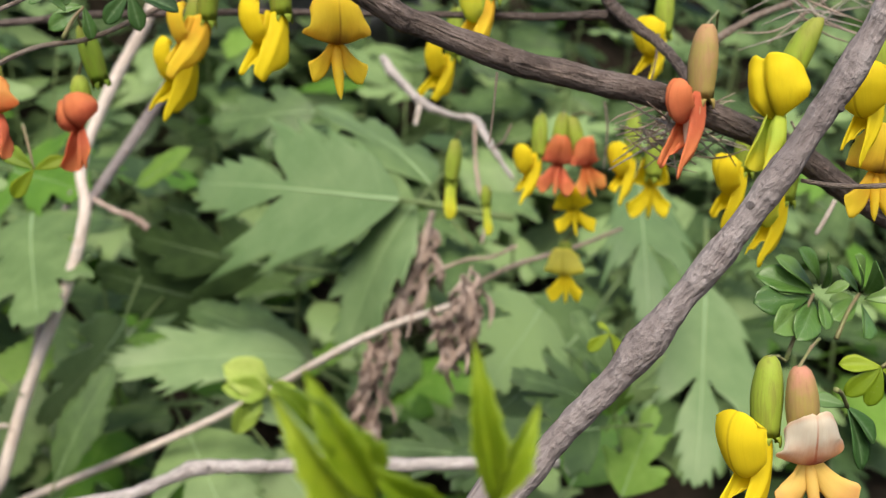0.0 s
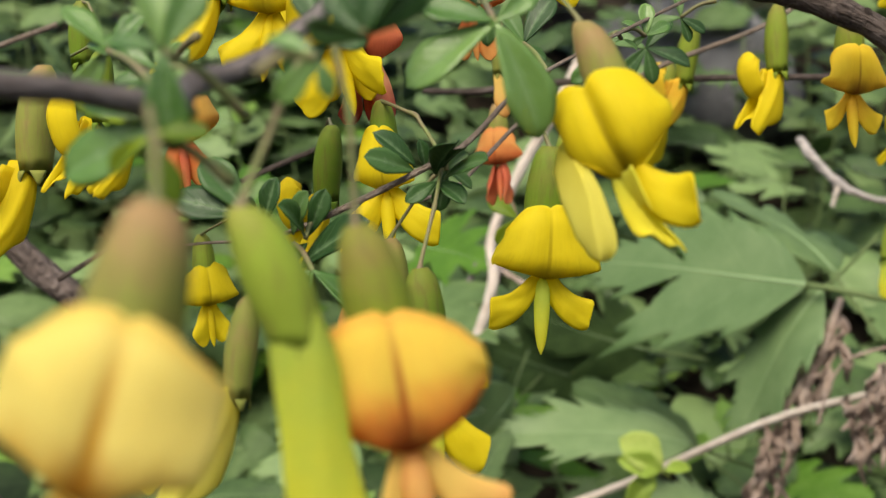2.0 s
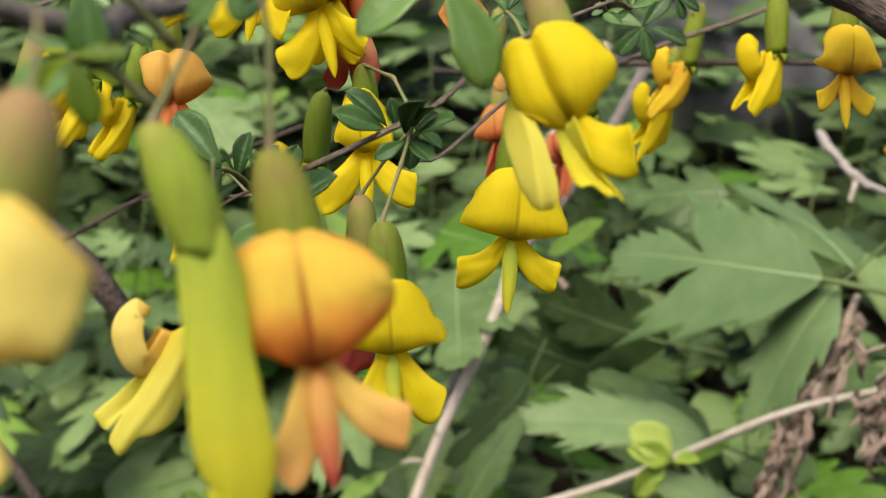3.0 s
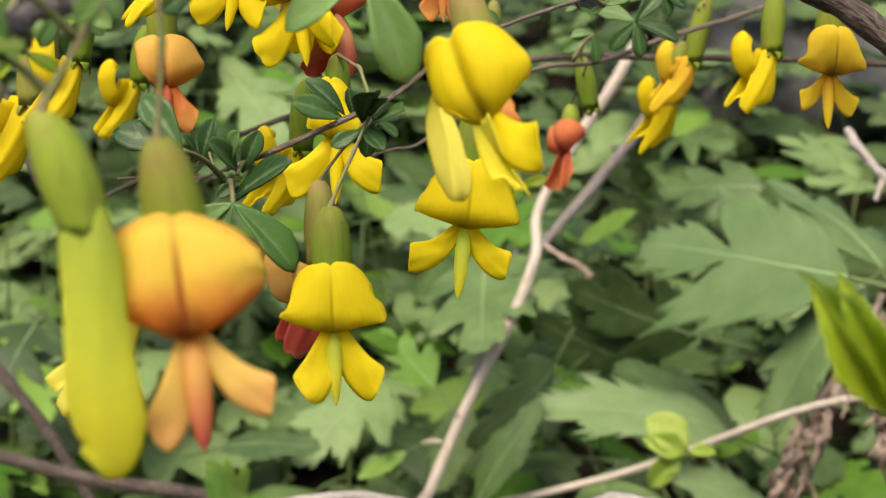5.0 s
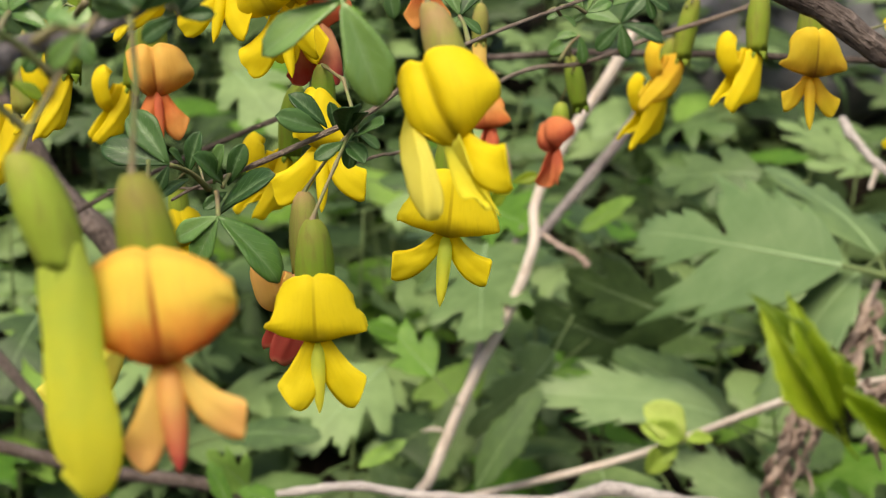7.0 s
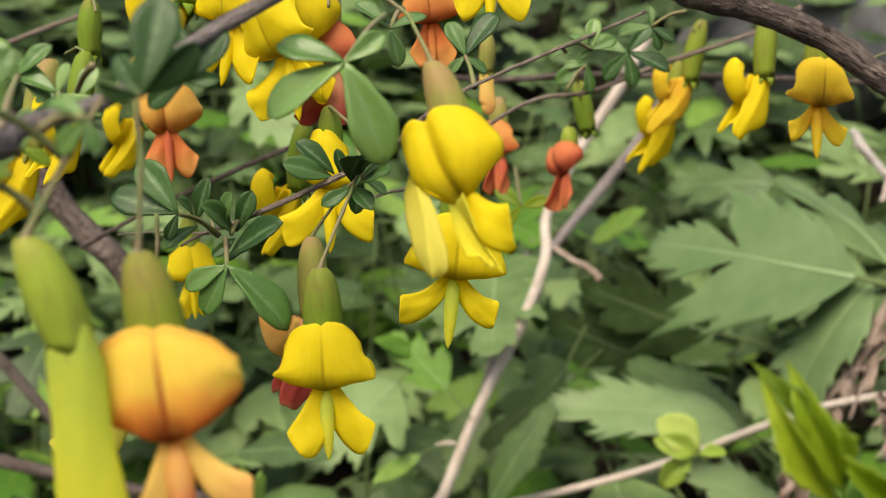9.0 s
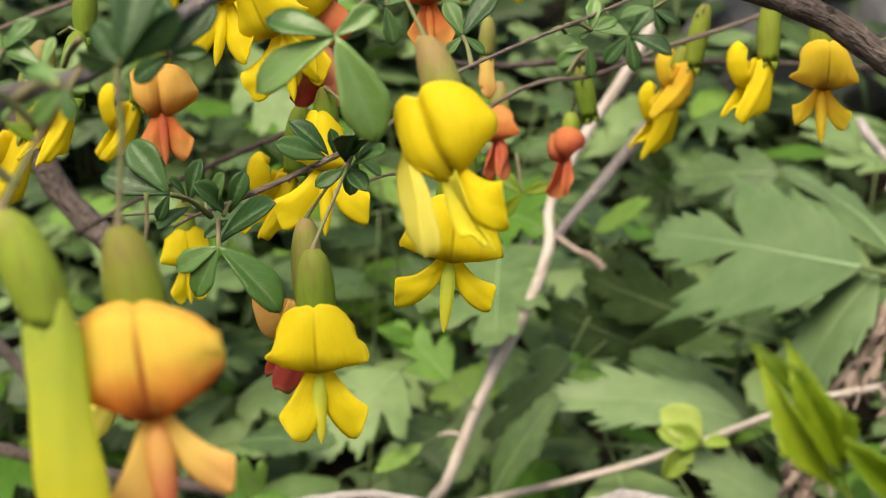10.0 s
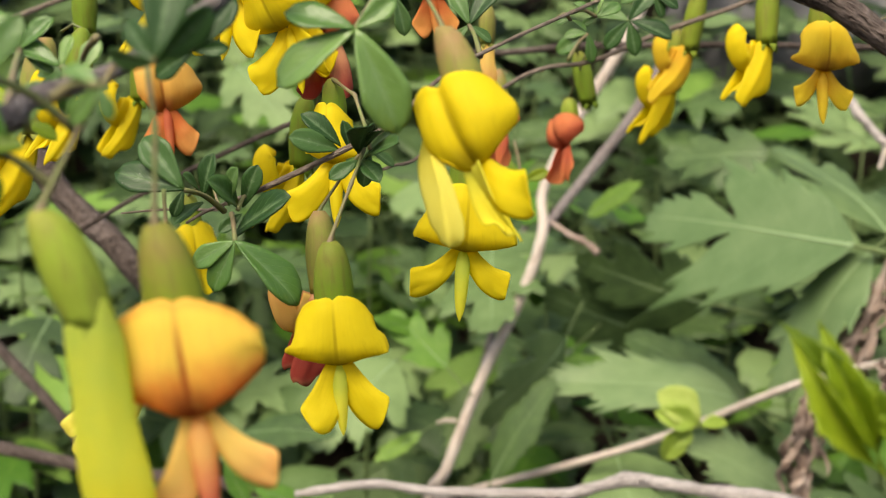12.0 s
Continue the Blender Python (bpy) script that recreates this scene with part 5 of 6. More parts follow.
flower((0.2021, 0.2466, 0.5405), (0.2141, 0.2482, 0.5643), 1.0, -78, nod=-12, tilt=0.25, round_=True, skin='yellow', lower='lime', cup='lime', spread=10, lean=0.3, out=False, wide=0.95, roll=4, pitch=0,
       label='bright yellow pea flower beside the slanting branch', seed=78)
flower((0.2243, 0.2902, 0.5217), (0.2219, 0.2607, 0.5306), 0.9, -80, out=True, skin='yellow', cup='lime', wide=0.8, pitch=0, roll=2,
       label='yellow pea flower hanging behind the slanting branch', seed=79)
flower((0.2150, 0.2603, 0.5169), (0.2229, 0.2596, 0.5268), 0.9, -80, out=True, skin='lime', lower='yellow', cup='lime', wide=0.6, pitch=0, roll=2,
       label='lime yellow pea flower half hidden by the branch', seed=80)
flower((0.2121, 0.2241, 0.5481), (0.2188, 0.2245, 0.5650), 0.95, -70, out=True, skin='yellow', cup='lime', pitch=0, roll=0,
       label='yellow pea flower beyond the slanting branch', seed=81)
flower((0.2172, 0.2290, 0.5265), (0.2209, 0.2314, 0.5476), 0.879, -20, skin='gold', lower='gold', cup='lime', spread=34, curl=95, pitch=-1, roll=6,
       label='orange yellow pea flower beyond the slanting branch', seed=82)
flower((0.158, 0.1961, 0.4792), (0.1664, 0.1996, 0.4927), 0.919, -80, skin='yellow', cup='lime', wide=0.9, out=True, pitch=0, roll=-4, cal=0.018,
       label='bright yellow pea flower seen from its side', seed=83)
flower((0.1634, 0.1888, 0.4750), (0.1734, 0.1975, 0.4971), 0.9, -20, skin='cream', lower='apricot', cup='rosy', spread=40, curl=75, fold=0.5, wide=0.8, cal=0.017, pitch=-2, roll=-4,
       label='withered pea flower with white and orange petals', seed=84)

# small flowers in a far ring
flower((0.2276, 0.4305, 0.5166), (0.2208, 0.4151, 0.5344), 1.0, -82, out=True, skin='yellow', lower='yellow', cup='lime', wide=0.8, pitch=0, roll=-4,
       label='small yellow pea flower in a hanging ring', seed=86)
flower((0.2351, 0.4267, 0.5127), (0.2300, 0.4113, 0.5340), 0.95, -25, skin='red', lower='red', cup='lime', spread=30, curl=70, fold=0.8, wide=0.8, pitch=-6, roll=8,
       label='small faded red pea flower in a hanging ring', seed=87)
flower((0.2448, 0.4214, 0.5116), (0.2413, 0.4067, 0.5336), 0.95, 10, skin='red', lower='orange', cup='lime', spread=34, curl=70, fold=0.8, wide=0.8, pitch=-8, roll=-8,
       label='small faded red pea flower in a hanging ring', seed=88)
flower((0.2652, 0.4172, 0.5150), (0.2547, 0.4011, 0.5330), 1.0, -80, out=True, skin='yellow', lower='yellow', cup='lime', wide=0.8, pitch=0, roll=-6,
       label='small yellow pea flower in a hanging ring', seed=89)
flower((0.2705, 0.4102, 0.5016), (0.2665, 0.3963, 0.5325), 1.0, 160, skin='yellow', lower='yellow', cup='lime', spread=34, curl=95, fold=0.8, wide=0.8, pitch=0, roll=-4,
       label='small yellow pea flower in a hanging ring', seed=90)
flower((0.2442, 0.4301, 0.4927), (0.2440, 0.4219, 0.5035), 0.85, -30, skin='yellow', cup='lime', spread=44, curl=60, cal=0.008, pitch=-2, roll=-6,
       label='small lime yellow pea flower hanging low', seed=91)
flower((0.2525, 0.4531, 0.4598), (0.2533, 0.4364, 0.4840), 0.95, -45, skin='lemon', lower='yellow', cup='lime', spread=30, curl=105, cal=0.012, pitch=5, roll=-1,
       label='small yellow pea flower hanging alone', seed=92)
bud((0.2161, 0.4980, 0.4990), (0.2150, 0.4814, 0.5250), 1.100, -20, skin='lime', cup='lime', body=0.013, wide=0.003, cal=0.019, roll=8,
    label='closed lime yellow flower bud', seed=93)
bud((0.2344, 0.4982, 0.4873), (0.2337, 0.4903, 0.4954), 0.800, -20, skin='lime', cup='lime', body=0.016, wide=0.0028, cal=0.012,
    label='small lime yellow flower bud', seed=94)
flower((0.0194, 0.3785, 0.5463), (0.0221, 0.3810, 0.5656), 0.895, -30, skin='orange', lower='red', cup='brown', spread=8, curl=100, pitch=-3, roll=-6,
       label='faded red pea flower', seed=95)

# leaves of the shrub
spray((-0.0131, 0.1670, 0.5634), [(-0.0259, 0.1662, 0.5566), (-0.0061, 0.1652, 0.5486), (-0.0236, 0.1674, 0.5669), (-0.0072, 0.1676, 0.5681)], 'pale', 'mid green glossy leaflets on a short stalk', normal=(0.1, -0.85, 0.5), stem=(-0.0102, 0.2146, 0.5759), seed=97)
spray((-0.0170, 0.2167, 0.5430), [((-0.0204, 0.2199, 0.5445), (-0.0270, 0.2177, 0.5516)), ((-0.0207, 0.2198, 0.5438), (-0.0289, 0.2131, 0.5469)), ((-0.0169, 0.2197, 0.5431), (-0.0153, 0.2095, 0.5503)), ((-0.0166, 0.2196, 0.5418), (-0.0222, 0.2162, 0.5388)), ((-0.0166, 0.2196, 0.5418), (-0.0127, 0.2122, 0.5394)), ((-0.0153, 0.2196, 0.5423), (-0.0099, 0.2091, 0.5468)), ((-0.0188, 0.2198, 0.5440), (-0.0193, 0.2174, 0.5493)), ((-0.0157, 0.2199, 0.5442), (-0.0131, 0.2134, 0.5490))], 'dark', 'small dark green leaflets tufted on a twig', slim=0.95, seed=98)
spray((-0.0502, 0.2119, 0.5364), [(-0.0637, 0.2123, 0.5405), (-0.0583, 0.2131, 0.5469), (-0.0523, 0.2112, 0.5312)], 'dark', 'dark green glossy leaflets on a twig', stem=(-0.0451, 0.2253, 0.5311), seed=99)
spray((-0.0409, 0.2174, 0.5320), [((-0.0484, 0.2207, 0.5343), (-0.0466, 0.2187, 0.5429)), ((-0.0490, 0.2208, 0.5350), (-0.0493, 0.2143, 0.5396)), ((-0.0412, 0.2204, 0.5320), (-0.0427, 0.2101, 0.5386)), ((-0.0404, 0.2204, 0.5323), (-0.0371, 0.2184, 0.5405)), ((-0.0484, 0.2206, 0.5333), (-0.0528, 0.2132, 0.5308)), ((-0.0423, 0.2197, 0.5263), (-0.0323, 0.2099, 0.5365)), ((-0.0406, 0.2203, 0.5310), (-0.0443, 0.2169, 0.5280)), ((-0.0432, 0.2205, 0.5326), (-0.0415, 0.2143, 0.5402))], 'dark', 'dark green narrow leaflets on a twig', stem=(-0.0394, 0.2217, 0.5347), slim=0.95, seed=100)
spray((-0.0395, 0.2067, 0.5270), [(-0.0480, 0.2062, 0.5229), (-0.0264, 0.2055, 0.5167), (-0.0442, 0.2056, 0.5176)], 'pale', 'mid green leaflets on a slender stalk', stem=(-0.0432, 0.2233, 0.5306), seed=101)
spray((0.0059, 0.2543, 0.5712), [(0.0020, 0.2553, 0.5795), (0.0123, 0.2556, 0.5820), (0.0020, 0.2538, 0.5673), (0.0113, 0.2539, 0.5680), (0.0085, 0.2547, 0.5744)], 'dark', 'dark green leaflets beside the twig', stem=(0.0080, 0.2383, 0.5633), seed=102)
spray((-0.0147, 0.2208, 0.5439), [(-0.0107, 0.2212, 0.5473), (-0.0096, 0.2205, 0.5411), (-0.0164, 0.2200, 0.5366)], 'dark', 'small dark leaflets at a flower stalk', stem=(-0.0152, 0.2201, 0.5461), seed=103)
spray((0.0365, 0.2668, 0.5742), [(0.0318, 0.2672, 0.5782), (0.0426, 0.2672, 0.5775), (0.0372, 0.2677, 0.5822), (0.0332, 0.2665, 0.5722)], 'pale', 'small green leaflets on the twig end', stem=(0.0299, 0.2618, 0.5748), seed=104)
spray((0.0302, 0.2646, 0.5733), [(0.0269, 0.2646, 0.5727), (0.0343, 0.2644, 0.5713), (0.0289, 0.2649, 0.5753)], 'pale', 'tiny green leaflets on the twig', stem=(0.0270, 0.2596, 0.5735), seed=105)
spray((-0.0591, 0.1721, 0.5579), [(-0.0678, 0.1727, 0.5631), (-0.0582, 0.1727, 0.5631), (-0.0521, 0.1718, 0.5553), (-0.0634, 0.1714, 0.5518)], 'pale', 'pale green leaflets at the edge of the shrub', stem=(-0.0513, 0.1516, 0.5547), seed=106)
spray((-0.0614, 0.1611, 0.5497), [(-0.0680, 0.1617, 0.5550), (-0.0564, 0.1608, 0.5476), (-0.0663, 0.1606, 0.5460)], 'fresh', 'fresh green leaflets at the edge of the shrub', stem=(-0.0563, 0.1463, 0.5523), seed=107)
spray((-0.0601, 0.1819, 0.5570), [(-0.0667, 0.1820, 0.5581), (-0.0566, 0.1825, 0.5631), (-0.0627, 0.1814, 0.5509), (-0.0563, 0.1817, 0.5548)], 'pale', 'pale green leaflets over the flowers', stem=(-0.0536, 0.1724, 0.5626), seed=108)
spray((-0.0320, 0.1236, 0.5563), [(-0.0299, 0.1245, 0.5683), (-0.0251, 0.1226, 0.5614), (-0.0359, 0.1250, 0.5610), (-0.0380, 0.1250, 0.5568)], 'dark', 'dark green leaflets close in front', normal=(0.1, -0.75, -0.6), stem=(-0.0345, 0.1308, 0.5604), seed=109)
spray((-0.0366, 0.1181, 0.5535), [(-0.0409, 0.1194, 0.5562), (-0.0403, 0.1186, 0.5496), (-0.0354, 0.1174, 0.5500)], 'pale', 'blurred pale green leaflets close in front', stem=(-0.0421, 0.1193, 0.5522), seed=110)
spray((-0.0511, 0.1237, 0.5549), [(-0.0472, 0.1236, 0.5615), (-0.0526, 0.1250, 0.5632), (-0.0560, 0.1251, 0.5567), (-0.0507, 0.1226, 0.5457)], 'pale', 'green leaflets close in front', stem=(-0.0440, 0.1317, 0.5489), seed=111)
spray((-0.0526, 0.1232, 0.5468), [(-0.0470, 0.1219, 0.5476), (-0.0500, 0.1218, 0.5405), (-0.0568, 0.1238, 0.5439)], 'fresh', 'bright green leaflets close in front', stem=(-0.0453, 0.1271, 0.5423), seed=112)
spray((-0.0358, 0.1590, 0.5596), [(-0.0391, 0.1599, 0.5689), (-0.0308, 0.1585, 0.5602), (-0.0416, 0.1593, 0.5561), (-0.0299, 0.1589, 0.5673)], 'dark', 'dark green leaflets on the near branch', normal=(0.1, -0.9, 0.4), stem=(-0.0372, 0.1581, 0.5603), seed=113)
spray((-0.0531, 0.1408, 0.5489), [(-0.0594, 0.1412, 0.5459), (-0.0656, 0.1417, 0.5442), (-0.0518, 0.1411, 0.5550), (-0.0623, 0.1419, 0.5528)], 'pale', 'green leaflets behind the near branch', stem=(-0.0494, 0.1304, 0.5495), seed=114)
spray((-0.0658, 0.1730, 0.5607), [(-0.0706, 0.1730, 0.5538), (-0.0611, 0.1729, 0.5660), (-0.0711, 0.1740, 0.5677), (-0.0605, 0.1723, 0.5575)], 'pale', 'green leaflets above the near branch', stem=(-0.0516, 0.1307, 0.5506), seed=115)
spray((0.0581, 0.3083, 0.5843), [(0.0490, 0.3103, 0.5831), (0.0647, 0.3064, 0.5809), (0.0577, 0.3091, 0.5904), (0.0607, 0.3070, 0.5780)], 'dark', 'dark green leaflets at a branch end', stem=(0.0674, 0.3066, 0.5885), seed=116)
spray((0.0552, 0.3317, 0.5789), [(0.0446, 0.3358, 0.5843), (0.0623, 0.3309, 0.5884), (0.0482, 0.3327, 0.5710), (0.0675, 0.3274, 0.5750), (0.0575, 0.3296, 0.5690)], 'dark', 'small dark leaflets at a twig end', stem=(0.0541, 0.3422, 0.5760), seed=117)
spray((0.2004, 0.2305, 0.4976), [((0.2024, 0.2328, 0.4969), (0.1897, 0.2360, 0.5038)), ((0.2013, 0.2331, 0.4958), (0.1855, 0.2321, 0.4976)), ((0.1995, 0.2335, 0.4942), (0.1873, 0.2259, 0.4916)), ((0.2025, 0.2330, 0.4980), (0.1947, 0.2347, 0.5077)), ((0.2039, 0.2326, 0.4989), (0.1977, 0.2293, 0.5093)), ((0.2045, 0.2322, 0.4982), (0.2008, 0.2234, 0.5078)), ((0.2050, 0.2318, 0.4968), (0.2084, 0.2277, 0.5000)), ((0.2036, 0.2321, 0.4955), (0.2007, 0.2247, 0.4909)), ((0.2022, 0.2325, 0.4948), (0.1922, 0.2237, 0.4901)), ((0.2005, 0.2337, 0.4977), (0.1919, 0.2344, 0.5000))], 'pale', 'mid green leaflets behind the slanting branch', stem=(0.1923, 0.2308, 0.4814), slim=1.1, seed=118)
spray((0.2143, 0.2301, 0.4960), [((0.2164, 0.2323, 0.4954), (0.2110, 0.2327, 0.5032)), ((0.2171, 0.2322, 0.4960), (0.2136, 0.2278, 0.5062)), ((0.2177, 0.2318, 0.4953), (0.2158, 0.2222, 0.5043)), ((0.2176, 0.2316, 0.4939), (0.2234, 0.2263, 0.4957)), ((0.2156, 0.2324, 0.4940), (0.2057, 0.2283, 0.4916)), ((0.2168, 0.2317, 0.4925), (0.2107, 0.2213, 0.4882)), ((0.2150, 0.2328, 0.4947), (0.2082, 0.2323, 0.4949))], 'pale', 'mid green rounded leaflets in a tuft', stem=(0.2044, 0.2268, 0.4864), slim=1.1, seed=119)
spray((0.2067, 0.2141, 0.4820), [(0.1982, 0.2179, 0.4837), (0.1986, 0.2162, 0.4757), (0.2110, 0.2111, 0.4752), (0.2033, 0.2138, 0.4729)], 'fresh', 'narrow fresh leaflets beyond the branch', stem=(0.2118, 0.2122, 0.4831), seed=120)
spray((0.1914, 0.2083, 0.4763), [(0.1845, 0.2116, 0.4792), (0.1978, 0.2043, 0.4684), (0.1948, 0.2043, 0.4622)], 'dark', 'dark green leaflets under the branch', stem=(0.1825, 0.2023, 0.4833), seed=121)
spray((0.2186, 0.3580, 0.4573), [(0.2152, 0.3601, 0.4616), (0.2233, 0.3542, 0.4470), (0.2104, 0.3602, 0.4516)], 'fresh', 'fresh green leaflets between the herbs', stem=(0.2296, 0.3725, 0.4416), seed=122)
spray((0.0290, 0.4040, 0.5275), [(0.0195, 0.4093, 0.5353), (0.0212, 0.4055, 0.5187), (0.0380, 0.4010, 0.5308)], 'fresh', 'fresh green leaflets at the edge', stem=(0.0276, 0.4290, 0.5414), seed=123)
spray((-0.0091, 0.2142, 0.5732), [(-0.0156, 0.2149, 0.5791), (-0.0026, 0.2147, 0.5769), (-0.0070, 0.2134, 0.5662)], 'dark', 'dark green leaflets over the large flower', stem=(-0.0073, 0.2249, 0.5782), seed=124)
spray((0.0435, 0.3354, 0.5754), [(0.0341, 0.3348, 0.5703), (0.0367, 0.3354, 0.5754), (0.0452, 0.3344, 0.5669)], 'pale', 'small leaves beside a green bud', stem=(0.0375, 0.3344, 0.5673), seed=125)

# fresh shoot close in front
key_leaf((0.0506, 0.1250, 0.5097), (0.0401, 0.1220, 0.5219), 'shoot_slim', (-0.3, -0.9, -0.2), 0.66, 'fresh lime green ragged young leaf close in front')
key_leaf((0.0516, 0.1270, 0.5106), (0.0447, 0.1250, 0.5244), 'shoot_slim', (-0.3, -0.9, 0.2), 0.8, 'fresh lime green ragged young leaf close in front')
key_leaf((0.0524, 0.1280, 0.5110), (0.0489, 0.1250, 0.5220), 'shoot_slim', (0.5, -0.8, 0.2), 0.75, 'fresh lime green ragged young leaf close in front')
key_leaf((0.0499, 0.1290, 0.5145), (0.0428, 0.1270, 0.5256), 'shoot_slim', (0.2, -0.9, 0.2), 0.75, 'fresh lime green ragged young leaf close in front')
key_leaf((0.0603, 0.1260, 0.5054), (0.0508, 0.1230, 0.5158), 'shoot', (-0.3, -0.8, 0.5), 0.55, 'fresh lime green ragged young leaf close in front')
key_leaf((0.0655, 0.1270, 0.5074), (0.0632, 0.1240, 0.5250), 'shoot_slim', (-0.3, -0.9, 0.1), 0.6, 'fresh lime green ragged young leaf close in front')
key_leaf((0.0649, 0.1260, 0.5082), (0.0698, 0.1230, 0.5187), 'shoot_slim', (-0.2, -0.9, 0.3), 0.75, 'fresh lime green ragged young leaf close in front')

# large herb leaves
key_leaf((0.2448, 0.6517, 0.4750), (0.1345, 0.7701, 0.4891), 'big', (-0.3, -0.85, 0.45), 1.25)
key_leaf((0.2582, 0.6555, 0.4701), (0.1929, 0.6669, 0.3886), 'broad', (-0.55, -0.45, 0.8), 0.85)
key_leaf((0.2796, 0.6872, 0.4768), (0.2459, 0.7796, 0.5479), 'cut', (0.4, -0.85, 0.05), 1.0)
key_leaf((0.2026, 0.7398, 0.3560), (0.0811, 0.7298, 0.3906), 'broad', (0, -0.6, 0.8), 0.7)
key_leaf((0.2145, 0.7551, 0.3464), (0.1373, 0.8178, 0.3974), 'oval', (0, -0.8, 0.6), 0.8)
key_leaf((0.1068, 0.8890, 0.3607), (0.0361, 0.8415, 0.3037), 'cut', (-0.2, -0.85, 0.5), 0.8)
key_leaf((0.1705, 0.7210, 0.3021), (0.2084, 0.6508, 0.2426), 'cut', (-0.2, -0.8, 0.6), 1.0)
key_leaf((0.1192, 0.7450, 0.3193), (0.1297, 0.6453, 0.2769), 'cut', (-0.2, -0.7, 0.7), 1.0)
key_leaf((0.4184, 0.6535, 0.4805), (0.3725, 0.5699, 0.4014), 'big', (-0.5, -0.85, -0.05), 0.9)
key_leaf((0.4767, 0.6579, 0.3953), (0.4027, 0.5606, 0.2989), 'big', (-0.5, -0.85, -0.1), 1.0)
key_leaf((0.3584, 0.6827, 0.3883), (0.2910, 0.5980, 0.3745), 'cut', (-0.4, -0.85, 0.1), 1.0)
key_leaf((0.4000, 0.6852, 0.3746), (0.2890, 0.6127, 0.3313), 'cut', (-0.4, -0.85, 0.0), 1.0)
key_leaf((0.3184, 0.5736, 0.3027), (0.3728, 0.6034, 0.3465), 'bright', (-0.3, -0.8, 0.5), 1.0)
key_leaf((0.3261, 0.5282, 0.3108), (0.3489, 0.5281, 0.3604), 'bright', (-0.3, -0.8, 0.5), 1.0)
key_leaf((0.2680, 0.5763, 0.3252), (0.2086, 0.5831, 0.3504), 'deep', (-0.2, -0.6, 0.8), 1.0)
key_leaf((0.1340, 0.8131, 0.3649), (0.0884, 0.8109, 0.3715), 'bright_oval', (-0.2, -0.6, 0.8), 1.0)
key_leaf((0.0385, 0.8048, 0.4659), (0.0249, 0.6947, 0.4330), 'cut', (-0.3, -0.8, 0.5), 1.2)
key_leaf((0.0282, 0.8794, 0.4916), (0.0671, 0.7749, 0.4855), 'bright', (-0.3, -0.8, 0.5), 1.0)
key_leaf((0.1154, 0.8842, 0.4719), (0.1479, 0.8330, 0.5030), 'bright_oval', (-0.3, -0.8, 0.5), 1.0)
key_leaf((0.2545, 0.8588, 0.5212), (0.1767, 0.8909, 0.5244), 'cut', (-0.2, -0.8, 0.6), 1.0)
key_leaf((0.2144, 0.8748, 0.4012), (0.1072, 0.8797, 0.4294), 'cut', (0.45, -0.85, -0.35), 1.0)
key_leaf((0.1899, 0.9002, 0.3667), (0.0817, 0.9059, 0.3968), 'cut', (0.45, -0.85, -0.35), 1.0)
key_leaf((-0.0324, 0.7258, 0.3872), (-0.0788, 0.6616, 0.3552), 'cut', (0, -0.8, 0.6), 1.0)
key_leaf((-0.0098, 0.7478, 0.4022), (-0.0476, 0.7294, 0.4175), 'bright_oval', (0, -0.8, 0.6), 1.0)
key_leaf((0.0268, 0.7832, 0.3617), (0.0060, 0.7560, 0.3025), 'oval', (-0.1, -0.85, 0.5), 1.0)
key_leaf((0.0909, 0.8064, 0.3863), (0.0411, 0.7399, 0.3361), 'cut', (0.45, -0.85, -0.35), 1.0)
key_leaf((0.0422, 0.8541, 0.4488), (0.0186, 0.7886, 0.4067), 'cut', (0.45, -0.85, -0.35), 1.0)
key_leaf((-0.2865, 0.7885, 0.4069), (-0.2917, 0.7239, 0.3722), 'deep', (0.1, -0.8, 0.6), 1.2)
key_leaf((-0.2725, 0.8062, 0.3865), (-0.2994, 0.7687, 0.4104), 'deep', (0.1, -0.8, 0.6), 1.0)
key_leaf((-0.1317, 0.6810, 0.3495), (-0.0697, 0.6431, 0.3694), 'oval', (0.1, -0.6, 0.8), 0.7)
key_leaf((-0.1039, 0.6191, 0.3372), (-0.1230, 0.6020, 0.3629), 'bright', (0.1, -0.8, 0.6), 1.0)
key_leaf((-0.1617, 0.8707, 0.5897), (-0.1174, 0.8061, 0.5542), 'cut', (0, -0.8, 0.6), 1.0)
key_leaf((-0.0191, 0.7146, 0.2925), (-0.0357, 0.7089, 0.3296), 'oval', (0, -0.7, 0.7), 1.0)
key_leaf((-0.1067, 0.5790, 0.3382), (-0.1196, 0.5821, 0.3643), 'bright_oval', (0, -0.7, 0.7), 1.2)
key_leaf((-0.0665, 0.5788, 0.3367), (-0.1036, 0.5804, 0.3505), 'bright_oval', (0, -0.5, 0.9), 1.4)
key_leaf((0.0019, 0.7254, 0.3834), (-0.0372, 0.7498, 0.4197), 'bright', (0, -0.8, 0.6), 0.9)
key_leaf((-0.0148, 0.7007, 0.3455), (-0.0444, 0.6791, 0.3333), 'bright_oval', (0, -0.8, 0.5), 1.0)
key_leaf((0.0324, 0.7164, 0.3077), (0.0668, 0.7050, 0.3812), 'oval', (-0.5, -0.8, 0.3), 0.7)
key_leaf((-0.1010, 0.7199, 0.3380), (-0.0742, 0.7020, 0.3566), 'oval', (0, -0.6, 0.8), 0.9)
key_leaf((0.3147, 0.5166, 0.3653), (0.2620, 0.5062, 0.4005), 'deep', (-0.1, -0.8, 0.6), 0.9)
key_leaf((0.3199, 0.5254, 0.3641), (0.3059, 0.5271, 0.4185), 'deep', (-0.1, -0.9, 0.4), 0.9)
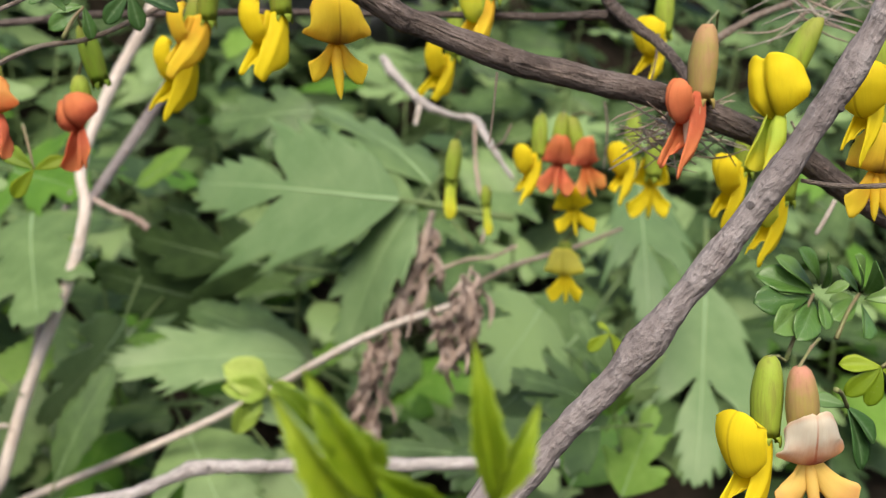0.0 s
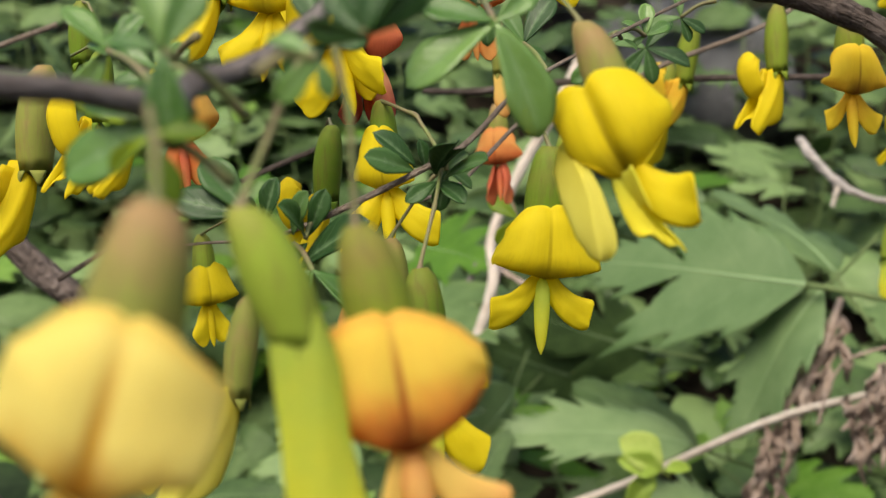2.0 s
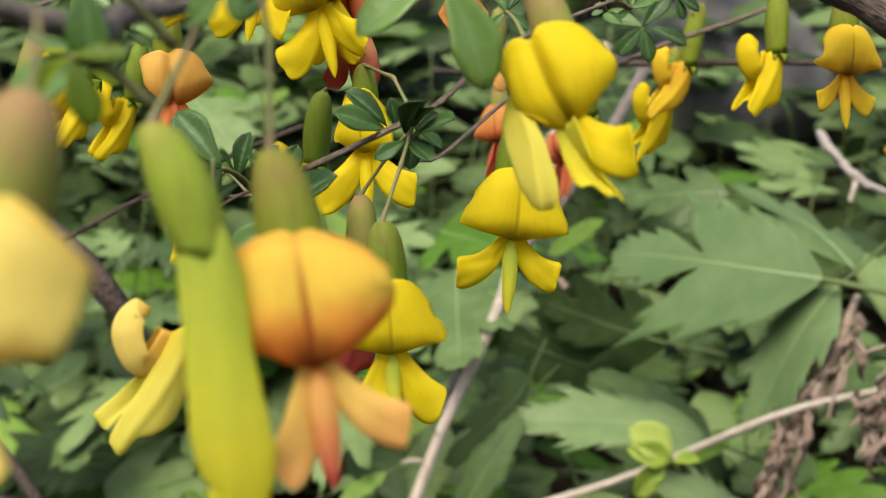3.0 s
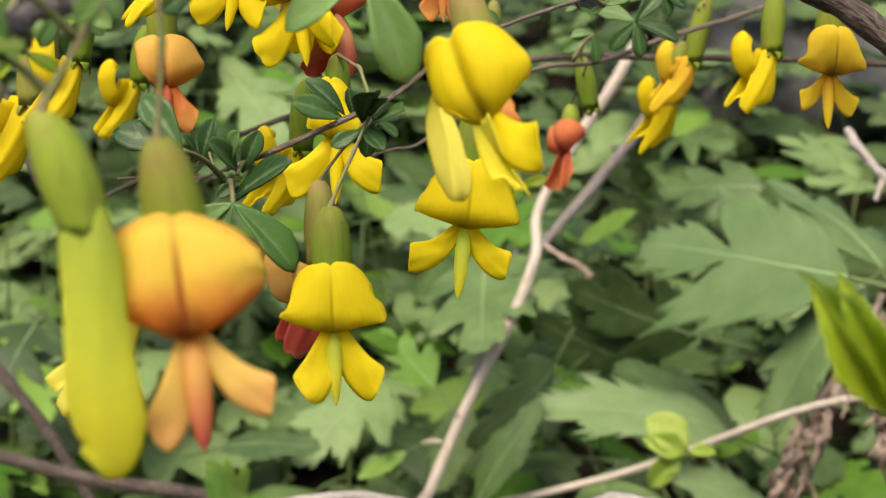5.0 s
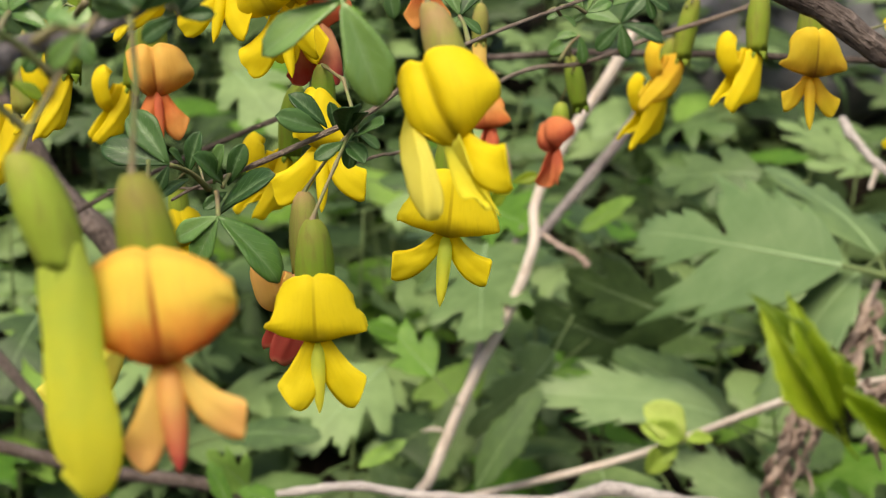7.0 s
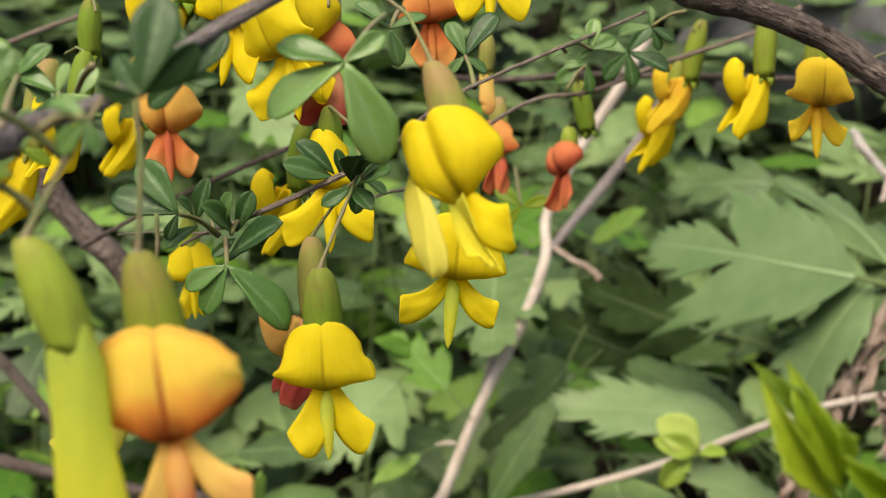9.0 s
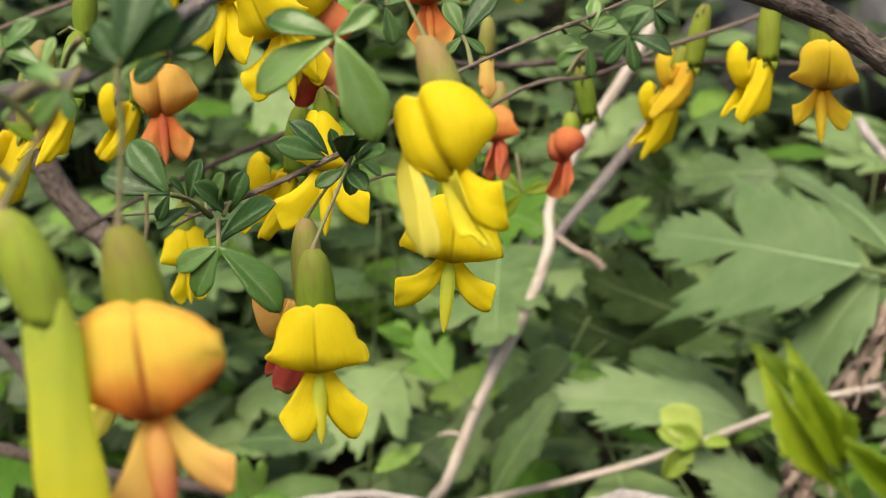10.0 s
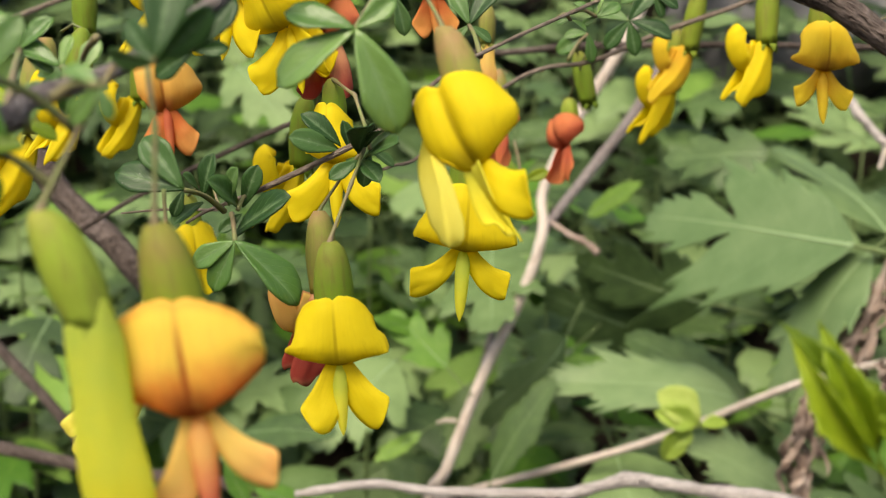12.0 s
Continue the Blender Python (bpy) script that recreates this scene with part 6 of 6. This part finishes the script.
key_leaf((0.3186, 0.5159, 0.3688), (0.3280, 0.4977, 0.4086), 'deep', (0, -0.8, 0.6), 0.9)
key_leaf((0.2972, 0.5009, 0.3655), (0.2108, 0.4865, 0.3752), 'deep', (0, -0.6, 0.8), 0.8)
key_leaf((0.3040, 0.4997, 0.3721), (0.2870, 0.4877, 0.3984), 'bright', (0, -0.8, 0.6), 0.8)
key_leaf((0.3048, 0.4994, 0.3711), (0.3020, 0.4828, 0.3962), 'bright', (0, -0.8, 0.6), 0.8)

key_leaf((0.2375, 0.7300, 0.2891), (0.1769, 0.7200, 0.3404), 'broad', (-0.1, -0.6, 0.8), 0.9)
key_leaf((0.1094, 0.8000, 0.2694), (0.1566, 0.7800, 0.3222), 'broad', (0.1, -0.6, 0.8), 0.8)

# lime sprout on the cane
key_leaf((0.1564, 0.6528, 0.3648), (0.1351, 0.6516, 0.3859), 'sprout', (0, -0.8, 0.6), 1.0, 'pale lime young leaf sprouting beside the cane')
key_leaf((0.1553, 0.6507, 0.3647), (0.1322, 0.6425, 0.3746), 'sprout_slim', (0.2, -0.9, 0.3), 1.1, 'pale lime young leaf sprouting beside the cane')
key_leaf((0.1446, 0.6505, 0.3626), (0.1352, 0.6427, 0.3452), 'sprout_slim', (0.2, -0.9, 0.3), 1.3, 'pale lime young leaf sprouting beside the cane')
key_leaf((0.1515, 0.6504, 0.3620), (0.1404, 0.6436, 0.3539), 'sprout', (0.2, -0.9, 0.3), 0.8, 'pale lime young leaf sprouting beside the cane')
key_leaf((0.1559, 0.6478, 0.3655), (0.1710, 0.6446, 0.3694), 'sprout_slim', (0, -0.7, 0.7), 1.0, 'pale lime young leaf sprouting beside the cane')


# ---- shrivelled dead herb hanging on the cane ----
def dead_herb(top, length, seed):
    rnd = random.Random(seed)
    ob = empty("dead_herb", Matrix.Translation(top), "shrivelled brown dead herb with curled leaves", "dead plant")
    k = length / 0.137
    line = [(0, 0, 0, 0.0022 * k), (-0.012 * k, 0, -0.25 * length, 0.003 * k), (-0.034 * k, 0.004 * k, -0.5 * length, 0.0024 * k), (-0.05 * k, 0, -0.75 * length, 0.002 * k), (-0.044 * k, 0, -length, 0.001 * k)]
    part("dead_stem", limb("dead_stem", line, DRY, 0.5, 9, 8, seed, 150), ob)
    c = glide(line, 12)
    for leaf in range(int(22 + 48 * k)):
        q = c[rnd.randrange(4, len(c))]
        b = Vector(q[:3]) + Vector((rnd.uniform(-0.008, 0.008), rnd.uniform(-0.006, 0.006), 0))
        ll, w = rnd.uniform(0.014, 0.034), rnd.uniform(0.004, 0.011)
        sway, spin, ph = rnd.uniform(-0.3, 0.3), rnd.uniform(2, 7), rnd.uniform(0, 6)
        rows = []
        for i in range(12):
            t = i / 11
            mid = b + Vector((sway * ll * t + 0.004 * math.sin(6 * t + ph), 0.004 * math.cos(5 * t + ph), -ll * t))
            a = spin * t + ph
            ww = w * math.sin(math.pi * (0.1 + 0.85 * t)) * 0.5
            rows.append([tuple(mid + Vector((math.cos(a + 1.1 * u) * ww * u, math.sin(a + 1.1 * u) * ww * u, 0.3 * ww * math.sin(9 * t + 3 * u)))) for u in (-1, -0.6, -0.2, 0.2, 0.6, 1)])
        part("curled_leaf", mesh_of("curled_leaf", *sheet_mat(rows, 0.0004, DRY)), ob)
    return ob


def dry_tangle(at, size, seed, count=46):
    """A knot of withered grass blades caught in the twigs."""
    rnd = random.Random(seed)
    ob = empty("dry_tangle", Matrix.Translation(at), "tangle of withered straw caught in the twigs", "dry grass")
    for k in range(count):
        a, b = rnd.uniform(0, 6.28), rnd.uniform(-0.5, 0.5)
        d = Vector((math.cos(a), 0.5 * math.sin(a), b)).normalized()
        p = Vector((rnd.uniform(-0.4, 0.4), rnd.uniform(-0.3, 0.3), rnd.uniform(-0.25, 0.25))) * size
        bend = Vector((rnd.uniform(-1, 1), rnd.uniform(-1, 1), rnd.uniform(-1, 1))) * 0.25 * size
        ll = rnd.uniform(0.3, 0.7) * size
        pts = [(*(p - d * ll), 0.00018), (*(p + bend * 0.6), 0.0003), (*(p + d * ll + bend * 0.2), 0.00012)]
        part("straw", limb("straw", pts, DRY if k % 2 else BARK_PALE, 0.1, 5, 5, k), ob)
    return ob


dead_herb((0.2655, 0.6477, 0.4661), 0.141, 5)
dead_herb((0.2570, 0.5700, 0.4449), 0.04, 8)
dry_tangle((0.1894, 0.2748, 0.5358), 0.024, 3, 46)
dry_tangle((0.2535, 0.2878, 0.5687), 0.034, 4, 20)
